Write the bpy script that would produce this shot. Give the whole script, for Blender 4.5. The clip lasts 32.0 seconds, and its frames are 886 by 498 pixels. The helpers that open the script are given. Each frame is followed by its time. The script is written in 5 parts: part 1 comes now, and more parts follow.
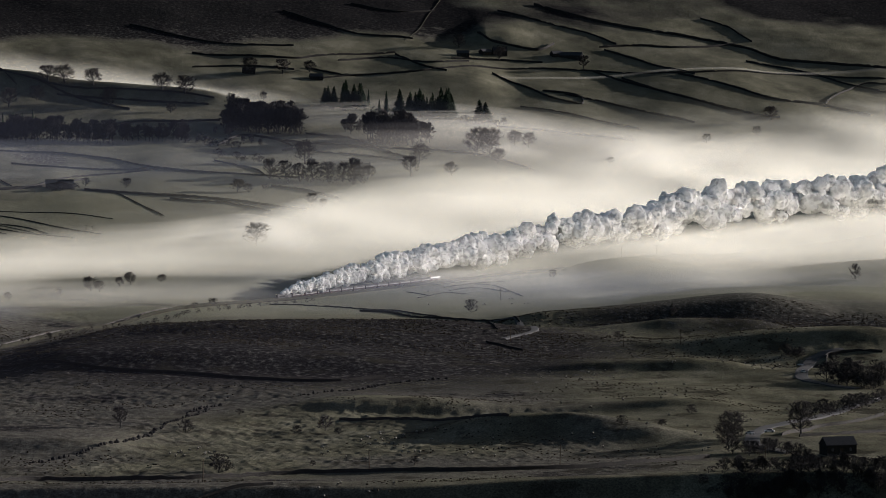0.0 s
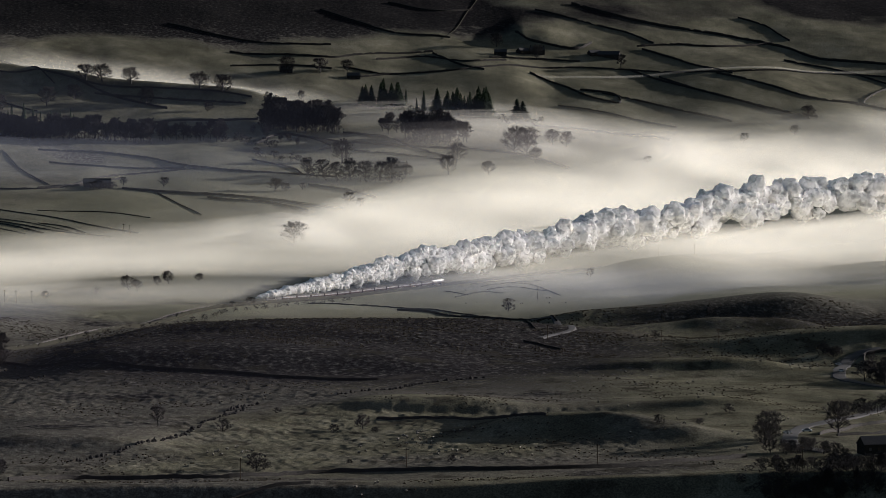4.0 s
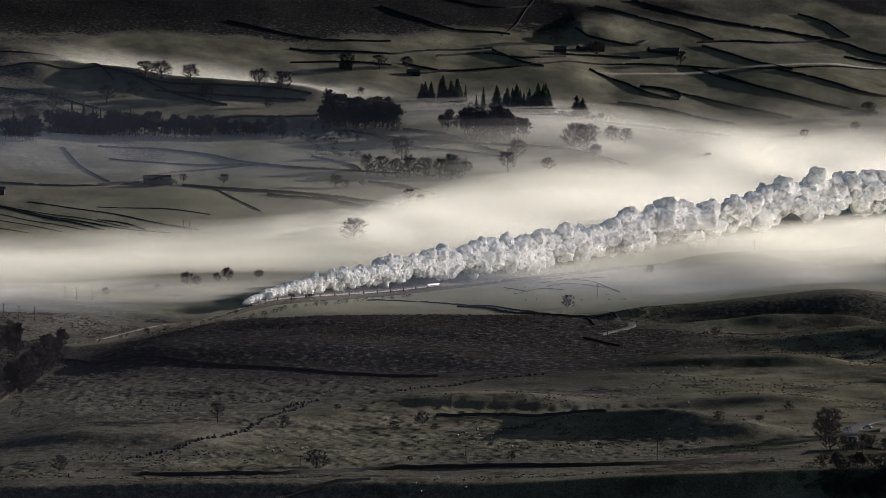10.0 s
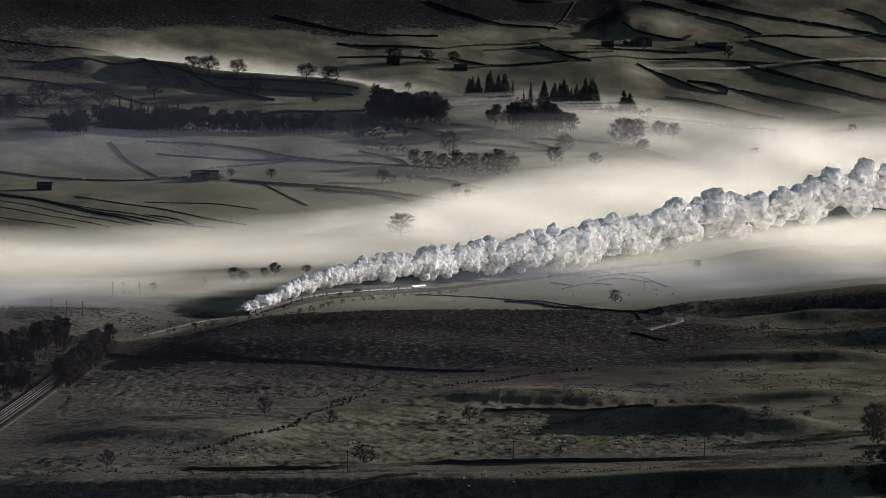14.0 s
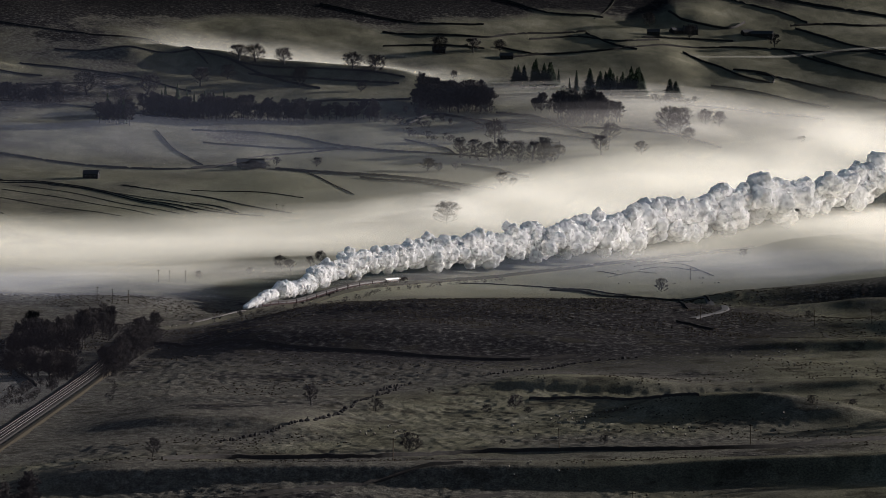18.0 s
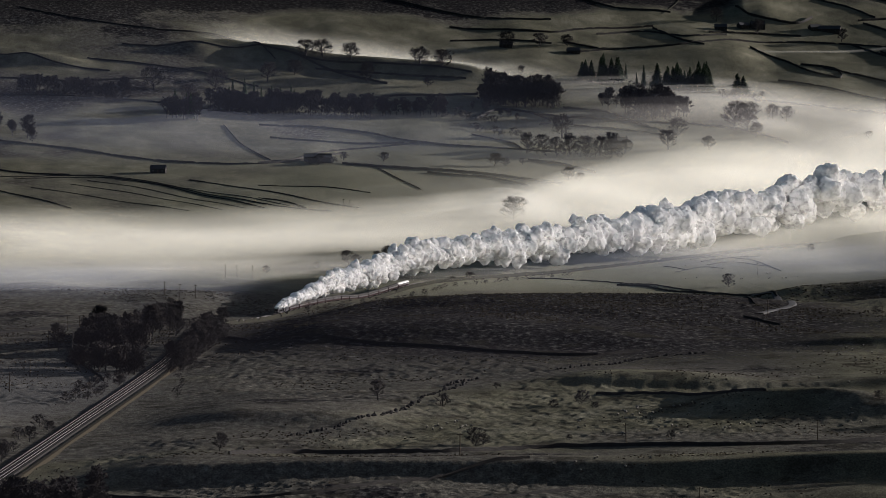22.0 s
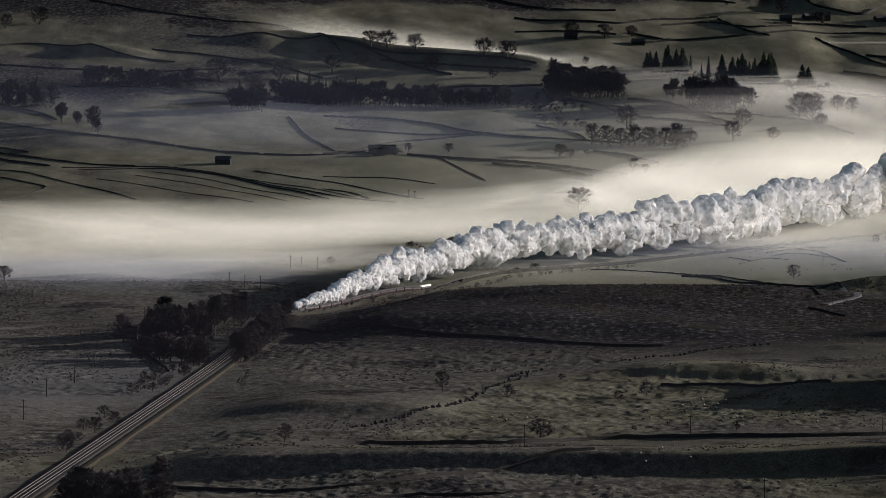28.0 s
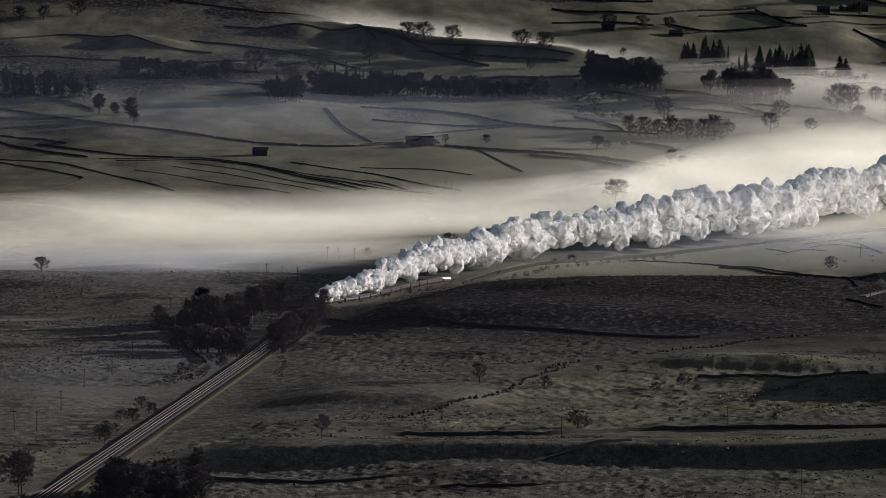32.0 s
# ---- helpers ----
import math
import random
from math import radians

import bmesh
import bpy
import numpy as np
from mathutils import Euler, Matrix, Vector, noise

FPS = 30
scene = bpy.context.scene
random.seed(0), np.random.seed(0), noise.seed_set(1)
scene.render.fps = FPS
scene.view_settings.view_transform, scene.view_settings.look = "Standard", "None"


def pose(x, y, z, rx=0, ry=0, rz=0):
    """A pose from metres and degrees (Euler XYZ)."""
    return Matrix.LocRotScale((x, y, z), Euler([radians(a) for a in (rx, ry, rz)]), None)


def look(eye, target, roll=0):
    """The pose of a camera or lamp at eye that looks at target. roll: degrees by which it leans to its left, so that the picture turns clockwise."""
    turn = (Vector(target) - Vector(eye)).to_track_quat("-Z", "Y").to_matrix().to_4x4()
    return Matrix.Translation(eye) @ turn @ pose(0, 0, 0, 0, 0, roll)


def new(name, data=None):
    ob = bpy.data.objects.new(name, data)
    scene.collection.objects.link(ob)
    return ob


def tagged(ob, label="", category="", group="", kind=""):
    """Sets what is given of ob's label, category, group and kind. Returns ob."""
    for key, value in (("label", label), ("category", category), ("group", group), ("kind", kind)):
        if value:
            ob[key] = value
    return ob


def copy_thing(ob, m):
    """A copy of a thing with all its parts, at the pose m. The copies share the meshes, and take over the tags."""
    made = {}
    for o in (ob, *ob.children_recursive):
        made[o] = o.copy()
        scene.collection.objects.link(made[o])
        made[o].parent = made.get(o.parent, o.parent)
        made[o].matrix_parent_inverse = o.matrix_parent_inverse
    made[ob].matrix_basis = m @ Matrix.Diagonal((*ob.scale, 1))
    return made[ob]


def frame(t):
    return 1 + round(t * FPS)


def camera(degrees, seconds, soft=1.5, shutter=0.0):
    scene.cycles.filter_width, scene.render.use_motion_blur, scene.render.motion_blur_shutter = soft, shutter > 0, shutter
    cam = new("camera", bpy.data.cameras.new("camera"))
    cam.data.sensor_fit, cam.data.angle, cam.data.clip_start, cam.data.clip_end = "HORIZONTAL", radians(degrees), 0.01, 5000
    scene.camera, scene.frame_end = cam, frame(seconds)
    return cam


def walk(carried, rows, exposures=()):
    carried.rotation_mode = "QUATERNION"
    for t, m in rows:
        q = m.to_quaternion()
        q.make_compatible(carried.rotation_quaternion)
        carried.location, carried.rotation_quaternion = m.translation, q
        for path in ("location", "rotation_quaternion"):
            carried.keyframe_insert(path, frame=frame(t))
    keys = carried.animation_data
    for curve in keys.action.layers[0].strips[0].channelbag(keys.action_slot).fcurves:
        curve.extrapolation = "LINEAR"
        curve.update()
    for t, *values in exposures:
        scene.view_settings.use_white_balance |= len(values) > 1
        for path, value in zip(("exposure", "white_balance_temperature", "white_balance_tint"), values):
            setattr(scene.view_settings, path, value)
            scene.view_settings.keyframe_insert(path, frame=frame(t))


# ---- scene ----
import itertools

cam = camera(12.0, 32.0, soft=0.5)
EYE = 146.0
# seconds, degrees turned to the left, tilt above the level, lean
PAN = [
    (0.0, 0.0, -2.2341, -0.0), (0.5, 0.0432, -2.2324, -0.008), (1.0, 0.0979, -2.2335, 0.021), (1.5, 0.1585, -2.2333, 0.017), (2.0, 0.2276, -2.234, 0.021),
    (2.5, 0.2948, -2.2355, -0.026), (3.0, 0.3642, -2.2434, 0.03), (3.5, 0.4359, -2.2459, 0.009), (5.5, 0.7295, -2.2554, 0.027), (6.0, 0.7967, -2.258, 0.006),
    (6.5, 0.8567, -2.2599, -0.015), (7.0, 0.9149, -2.2674, 0.002), (7.5, 0.9724, -2.2693, -0.003), (8.0, 1.0328, -2.2705, -0.034), (8.5, 1.0958, -2.278, 0.064),
    (9.0, 1.1733, -2.2802, 0.021), (9.5, 1.245, -2.2825, 0.008), (10.0, 1.3195, -2.292, 0.023), (10.5, 1.387, -2.2951, 0.018), (11.0, 1.4596, -2.3043, 0.032),
    (11.5, 1.5353, -2.3095, 0.033), (12.0, 1.6216, -2.3163, 0.012), (12.5, 1.7039, -2.3278, 0.028), (13.0, 1.7938, -2.339, 0.055), (13.5, 1.8772, -2.3488, 0.061),
    (14.0, 1.9617, -2.3604, 0.057), (14.5, 2.0336, -2.3739, 0.03), (16.5, 2.3301, -2.4509, 0.071), (17.0, 2.4096, -2.4757, 0.1), (17.5, 2.4914, -2.4944, 0.048),
    (18.0, 2.5833, -2.5173, 0.051), (18.5, 2.6771, -2.5387, 0.06), (19.0, 2.7883, -2.5512, 0.034), (19.5, 2.8961, -2.5622, 0.052), (20.0, 3.0091, -2.5695, 0.093),
    (20.5, 3.1211, -2.5746, 0.039), (21.0, 3.2427, -2.576, 0.075), (21.5, 3.3635, -2.5814, 0.07), (22.0, 3.4938, -2.5854, 0.062), (22.5, 3.6077, -2.5869, 0.047),
    (23.0, 3.7128, -2.5915, 0.046), (23.5, 3.7934, -2.5979, 0.057), (24.0, 3.8705, -2.6017, 0.033), (24.5, 3.9361, -2.6093, 0.063), (25.0, 4.0044, -2.6178, 0.066),
    (25.5, 4.0645, -2.6303, 0.089), (27.5, 4.3045, -2.6914, 0.066), (28.0, 4.3722, -2.7043, 0.094), (28.5, 4.4336, -2.7201, 0.071), (29.0, 4.5001, -2.7337, 0.092),
    (29.5, 4.5584, -2.7498, 0.08), (30.0, 4.6245, -2.7621, 0.099), (30.5, 4.6855, -2.7783, 0.083), (31.0, 4.7485, -2.7932, 0.085), (31.5, 4.8102, -2.8092, 0.078),
    (32.0, 4.8789, -2.8225, 0.091),
]
walk(cam, [(t, pose(0, 0, EYE, 90 + tilt, lean, left)) for t, left, tilt, lean in PAN])

# ---- light ----
SUN_AZ, SUN_EL = 60.0, 10.5
scene.view_settings.exposure = 1.36
world = bpy.data.worlds.new("sky")
scene.world = world
world.use_nodes = True
wn = world.node_tree.nodes
sky = wn.new("ShaderNodeTexSky")
sky.sky_type, sky.sun_disc = "NISHITA", False
sky.sun_elevation, sky.sun_rotation = radians(SUN_EL), radians(SUN_AZ)
sky.air_density, sky.dust_density, sky.ozone_density = 1.0, 4.0, 2.2
world.node_tree.links.new(sky.outputs[0], wn["Background"].inputs[0])
wn["Background"].inputs[1].default_value = 0.034
SUN_DIR = Vector((math.sin(radians(SUN_AZ)) * math.cos(radians(SUN_EL)), math.cos(radians(SUN_AZ)) * math.cos(radians(SUN_EL)), math.sin(radians(SUN_EL))))
sun = new("sun", bpy.data.lights.new("sun", "SUN"))
sun.data.energy, sun.data.angle, sun.data.color = 4.2, radians(0.6), (1.0, 0.93, 0.925)
sun.matrix_world = look(SUN_DIR * 3000 + Vector((0, 2500, 0)), (0, 2500, 0))
scene.cycles.transparent_max_bounces = 64

# ---- the lie of the land ----
HILLS, RIDGES = [], []


def knoll(x, y, height, across, along, power):
    """A rounded hill: its middle, its height, its half widths, and the power of its flank."""
    HILLS.append((x, y, height, across, along, power))


def bank(foot, heights, south, north):
    """A long bank: the line of its foot, its heights along it, and its reach to the south and to the north."""
    RIDGES.append((foot, heights, south, north))


knoll(-89, 2330, 13.0, 165, 185, 1.5)
knoll(-163, 3000, 7.0, 150, 110, 1.0)
knoll(-353, 2760, 4.0, 60, 90, 1.0)
knoll(-405, 2490, 9.0, 140, 140, 1.5)
knoll(-611, 3060, 15.0, 110, 130, 1.0)
knoll(142, 3150, 11.7, 62, 200, 1.0)
knoll(364, 3100, 17.0, 120, 220, 1.0)
knoll(216, 2700, 13.0, 135, 210, 1.5)
knoll(220, 2260, 11.0, 80, 60, 1.5)
knoll(-496, 4128, 7.5, 26, 19, 1.0)
knoll(-467, 4154, 7.5, 26, 19, 1.0)
knoll(-430, 4146, 7.5, 26, 19, 1.0)
knoll(-406, 4134, 7.5, 26, 19, 1.0)
knoll(-384, 4130, 7.5, 26, 19, 1.0)
knoll(-357, 4134, 7.5, 26, 19, 1.0)
knoll(-329, 4134, 7.5, 26, 19, 1.0)
knoll(-302, 4138, 7.5, 26, 19, 1.0)
knoll(-274, 4142, 7.5, 26, 19, 1.0)
knoll(-247, 4146, 7.5, 26, 19, 1.0)
knoll(-219, 4148, 7.5, 26, 19, 1.0)
knoll(-654, 4026, 5.0, 26, 19, 1.0)
knoll(-633, 4034, 5.0, 26, 19, 1.0)
knoll(-612, 4038, 5.0, 26, 19, 1.0)
bank(((-2, 1750), (79, 1732)), [(-12, 0), (-3, 1.7), (10, 5.7), (29, 8.7), (52, 8.8), (68, 5.0), (82, 1.5), (98, 0)], 15, 60)
bank(((49, 1714), (101, 1717)), [(40, 0), (49, 1.1), (65, 3.9), (84, 5.1), (102, 2.4), (114, 0)], 12, 40)
bank(((29, 2100), (138, 2105)), [(10, 0), (29, 1.8), (55, 4.2), (86, 6.1), (125, 7.7), (148, 4.7), (162, 0)], 14, 60)
bank(((73, 2241), (191, 2238)), [(46, 0), (73, 0.5), (118, 4.1), (184, 2.7), (229, 5.1), (268, 0)], 16, 60)
bank(((-69, 1868), (112, 1895)), [(-82, 0), (-71, 0.0), (-50, 2.7), (-29, 4.6), (-5, 4.8), (20, 2.2), (45, 1.4), (75, 4.0), (110, 5.2), (144, 0)], 10, 60)
bank(((-232, 1687), (-145, 1676)), [(-250, 0), (-239, 1.5), (-223, 2.6), (-201, 4.2), (-177, 5.4), (-152, 5.6), (-134, 4.0), (-113, 0)], 20, 80)
bank(((-203, 1440), (41, 1461)), [(-256, 0), (-225, 5.5), (-199, 6.5), (-139, 6.2), (-88, 6.2), (-32, 6.2), (-6, 6.8), (15, 7.4), (42, 8.7), (87, 9.5), (152, 9.5), (185, 9.5)], 9, 60)
bank(((-189, 2138), (-2, 2115)), [(-229, 0), (-194, 6.9), (-159, 8.7), (-102, 8.1), (-44, 7.2), (-2, 2.8), (24, 0)], 40, 70)
bank(((50, 2500), (250, 2540)), [(21, 0), (51, 10.3), (71, 12), (94, 12), (138, 12), (189, 12), (240, 0)], 26, 110)
bank(((50, 2370), (250, 2400)), [(35, 0), (54, 0.0), (67, 0.0), (89, 4.7), (131, 11.9), (178, 12), (227, 0)], 20, 70)
bank(((-90, 4323), (45, 4323)), [(-121, 0), (-87, 0.0), (-46, 5.7), (-6, 10.6), (35, 10.3), (69, 0)], 45, 90)
bank(((37, 4521), (122, 4521)), [(23, 0), (41, 7.6), (69, 8.0), (99, 1.8), (129, 0)], 30, 60)
# the railway's line, from beyond the plume to the near bank: x, y, z
TRACK = [
    (530.2, 3890.0, -0.01),
    (246.5, 3560.0, 0.43),
    (96.8, 3340.0, 0.00),
    (28.3, 3200.0, 0.10),
    (-26.3, 3060.0, 0.32),
    (-72.9, 2950.0, 0.01),
    (-111.7, 2860.0, -0.15),
    (-176.0, 2720.0, 1.52),
    (-209.1, 2600.0, -2.94),
    (-221.0, 2540.0, -1.21),
    (-231.5, 2470.0, -0.14),
    (-250.0, 2375.0, -1.23),
    (-270.3, 2270.0, -0.30),
    (-258.2, 2005.0, -0.98),
    (-250.3, 1590.0, -1.72),
    (-245.7, 1346.0, -1.89),
    (-240.0, 1190.0, -1.40),
]


def lattice(x, y, seed):
    """Smooth value noise in -1..1 on a unit lattice."""
    xi, yi = np.floor(x).astype(np.int64), np.floor(y).astype(np.int64)
    fx, fy = x - xi, y - yi
    fx, fy = fx * fx * fx * (fx * (fx * 6 - 15) + 10), fy * fy * fy * (fy * (fy * 6 - 15) + 10)

    def h(a, b):
        n = (a * 374761393 + b * 668265263 + seed * 1442695041) & 0x7FFFFFFF
        n = ((n ^ (n >> 13)) * 1274126177) & 0x7FFFFFFF
        return ((n ^ (n >> 16)) & 0xFFFF) / 32767.5 - 1

    return (h(xi, yi) * (1 - fx) + h(xi + 1, yi) * fx) * (1 - fy) + (h(xi, yi + 1) * (1 - fx) + h(xi + 1, yi + 1) * fx) * fy


def ramp(d, w=60.0):
    return w * np.logaddexp(0, d / w)


def step(a, b, x):
    t = np.clip((x - a) / (b - a), 0, 1)
    return t * t * (3 - 2 * t)


def smooth_line(points, n):
    """A Catmull-Rom line through points, n steps to each span."""
    p = np.array(points, float)
    p = np.vstack([2 * p[0] - p[1], p, 2 * p[-1] - p[-2]])
    out = []
    for i in range(1, len(p) - 2):
        for t in np.arange(n) / n:
            out.append(0.5 * (2 * p[i] + (p[i + 1] - p[i - 1]) * t + (2 * p[i - 1] - 5 * p[i] + 4 * p[i + 1] - p[i + 2]) * t * t + (3 * p[i] - p[i - 1] - 3 * p[i + 1] + p[i + 2]) * t ** 3))
    return np.array(out + [p[-2]])


LINE = smooth_line(TRACK, 3)


def dale(x, y):
    """The valley and its far side, without knolls."""
    x, y = np.asarray(x, float), np.asarray(y, float)
    w = y - 0.4 * (x - 200)
    z = 0.075 * ramp(w - 3300) + 0.035 * ramp(w - 3600) + 0.09 * ramp(w - 4000) + 0.07 * ramp(w - 4400) - 0.265 * ramp(w - 4900)
    z = z + 0.122 * ramp(1180 - np.hypot(x, y), 12)
    return z + step(1150, 1500, y) * (lattice(x / 170 + 3.3, y / 210, 5) * 3.0 + lattice(x / 60, y / 75 + 9.1, 6) * 1.1) * (1 + step(3300, 3900, w) * 0.6)


def ridge_on(x, y, foot, heights, front, back):
    """A bank along a line from west to east, its height given in places: steep towards the south, gentle behind."""
    (x0, y0), (x1, y1) = foot
    xs, hs = np.array(heights, float).T
    h = np.interp(x, xs, hs)
    # round off the joints between the places
    r = (xs[-1] - xs[0]) / 24
    h = (h + np.interp(x - r, xs, hs) + np.interp(x + r, xs, hs)) / 3
    v = y - (y0 + (x - x0) * (y1 - y0) / (x1 - x0))
    return h * np.exp(-(v / np.where(v < 0, front, back)) ** 2)


def banks(x, y):
    z = np.zeros(np.shape(x))
    for foot, heights, front, back in RIDGES:
        z = z + ridge_on(x, y, foot, heights, front, back)
    return z


def broad(x, y):
    """The smooth height of the land, without its fine relief."""
    x, y = np.asarray(x, float), np.asarray(y, float)
    z = dale(x, y)
    for cx, cy, h, sx, sy, p in HILLS:
        z = z + h * np.exp(-((((x - cx) / sx) ** 2 + ((y - cy) / sy) ** 2) ** p))
    return z + banks(x, y)


def near_track(x, y):
    """Distance from the railway and its height there."""
    best, level = np.full(np.shape(x), 1e9), np.zeros(np.shape(x))
    for a, b in zip(LINE[:-1], LINE[1:]):
        d = b[:2] - a[:2]
        t = np.clip(((x - a[0]) * d[0] + (y - a[1]) * d[1]) / (d @ d), 0, 1)
        q = np.hypot(x - a[0] - t * d[0], y - a[1] - t * d[1])
        level = np.where(q < best, a[2] + t * (b[2] - a[2]), level)
        best = np.minimum(best, q)
    return best, level


def ground_z(x, y, fine=True):
    x, y = np.asarray(x, float), np.asarray(y, float)
    z = broad(x, y)
    d, level = near_track(x, y)
    k = step(70, 9, d)
    z = z * (1 - k) + (level - 0.5) * k
    # long rolls of the pasture, which the banks interrupt
    smooth = 1 - 0.85 * step(0.4, 2.2, banks(x, y))
    z = z + smooth * step(1200, 1400, y) * (1 - step(2500, 2800, y)) * step(15, 70, d) * (1.5 * lattice(x / 130, y / 62, 51) + 0.7 * lattice(x / 60, y / 33, 52))
    if fine:
        patch = step(-0.35, 0.55, lattice(x / 120, y / 140, 11) + 0.5 * lattice(x / 34, y / 40, 12))
        rough = (0.12 + 0.88 * patch) * (0.25 + 0.75 * smooth) * step(1150, 1350, y) * (1 - 0.85 * step(2600, 3000, y)) * step(7, 20, d)
        z = z + rough * (0.15 * lattice(x / 24, y / 13, 21) + 0.22 * np.abs(lattice(x / 8.5, y / 7.5, 22)) + 0.3 * lattice(x / 3.6, y / 4.6, 23) + 0.18 * lattice(x / 1.5, y / 2.7, 25))
        z = z + 0.2 * (1 - step(3000, 3500, y)) * lattice(x / 38, y / 27, 24)
        z = z + step(4250, 4600, y - 0.4 * (x - 200)) * (0.35 * lattice(x / 30, y / 22, 31) + 0.22 * np.abs(lattice(x / 9, y / 11, 32)))
    return z


# ---- materials ----
def nodes_of(name):
    m = bpy.data.materials.new(name)
    m.use_nodes = True
    nt = m.node_tree
    nt.nodes.clear()
    out = nt.nodes.new("ShaderNodeOutputMaterial")
    return m, nt, out


def node(nt, kind, **values):
    n = nt.nodes.new(kind)
    for key, value in values.items():
        n.inputs[key.replace("_", " ")].default_value = value
    return n


def noise_at(nt, scale, stretch=(1, 1, 1), detail=4.0, rough=0.6, kind="Object"):
    tc = nt.nodes.new("ShaderNodeTexCoord")
    mp = nt.nodes.new("ShaderNodeMapping")
    mp.inputs["Scale"].default_value = stretch
    n = node(nt, "ShaderNodeTexNoise", Scale=scale, Detail=detail, Roughness=rough)
    nt.links.new(tc.outputs[kind], mp.inputs[0])
    nt.links.new(mp.outputs[0], n.inputs["Vector"])
    return n


def ramp_node(nt, source, stops):
    r = nt.nodes.new("ShaderNodeValToRGB")
    while len(r.color_ramp.elements) < len(stops):
        r.color_ramp.elements.new(0.5)
    for e, (at, c) in zip(r.color_ramp.elements, stops):
        e.position, e.color = at, (*c, 1) if len(c) == 3 else c
    nt.links.new(source, r.inputs[0])
    return r


def mix(nt, fac, a, b, kind="MIX"):
    m = nt.nodes.new("ShaderNodeMix")
    m.data_type, m.blend_type = "RGBA", kind
    for s, v in ((m.inputs[0], fac), (m.inputs[6], a), (m.inputs[7], b)):
        if isinstance(v, (int, float)):
            s.default_value = v
        elif isinstance(v, tuple):
            s.default_value = (*v, 1)
        else:
            nt.links.new(v, s)
    return m.outputs[2]


def finish(nt, out, colour, rough=0.9, bump=None, metal=0.0, strength=0.5, distance=0.1, spec=0.2):
    b = node(nt, "ShaderNodeBsdfPrincipled", Roughness=rough, Metallic=metal)
    b.inputs["Specular IOR Level"].default_value = spec
    if isinstance(colour, tuple):
        b.inputs["Base Color"].default_value = (*colour, 1)
    else:
        nt.links.new(colour, b.inputs["Base Color"])
    if bump is not None:
        n = node(nt, "ShaderNodeBump", Strength=strength, Distance=distance)
        nt.links.new(bump, n.inputs["Height"])
        nt.links.new(n.outputs[0], b.inputs["Normal"])
    nt.links.new(b.outputs[0], out.inputs[0])


def plain(name, dark, light, scale, rough=0.9, metal=0.0, bump=0.4, distance=0.05, spec=0.03):
    """A surface mottled between two colours, with a fine bump and a tint of its own for each thing."""
    m, nt, out = nodes_of(name)
    a, b = noise_at(nt, scale), noise_at(nt, scale * 7, detail=6)
    c = mix(nt, a.outputs[0], dark, light)
    c = mix(nt, 0.35, c, b.outputs[0], "OVERLAY")
    info = nt.nodes.new("ShaderNodeObjectInfo")
    tint = ramp_node(nt, info.outputs["Random"], [(0, (0.8, 0.8, 0.8)), (1, (1, 1, 1))])
    c = mix(nt, 1.0, c, tint.outputs[0], "MULTIPLY")
    finish(nt, out, c, rough, b.outputs[0], metal, bump, distance, spec)
    return m


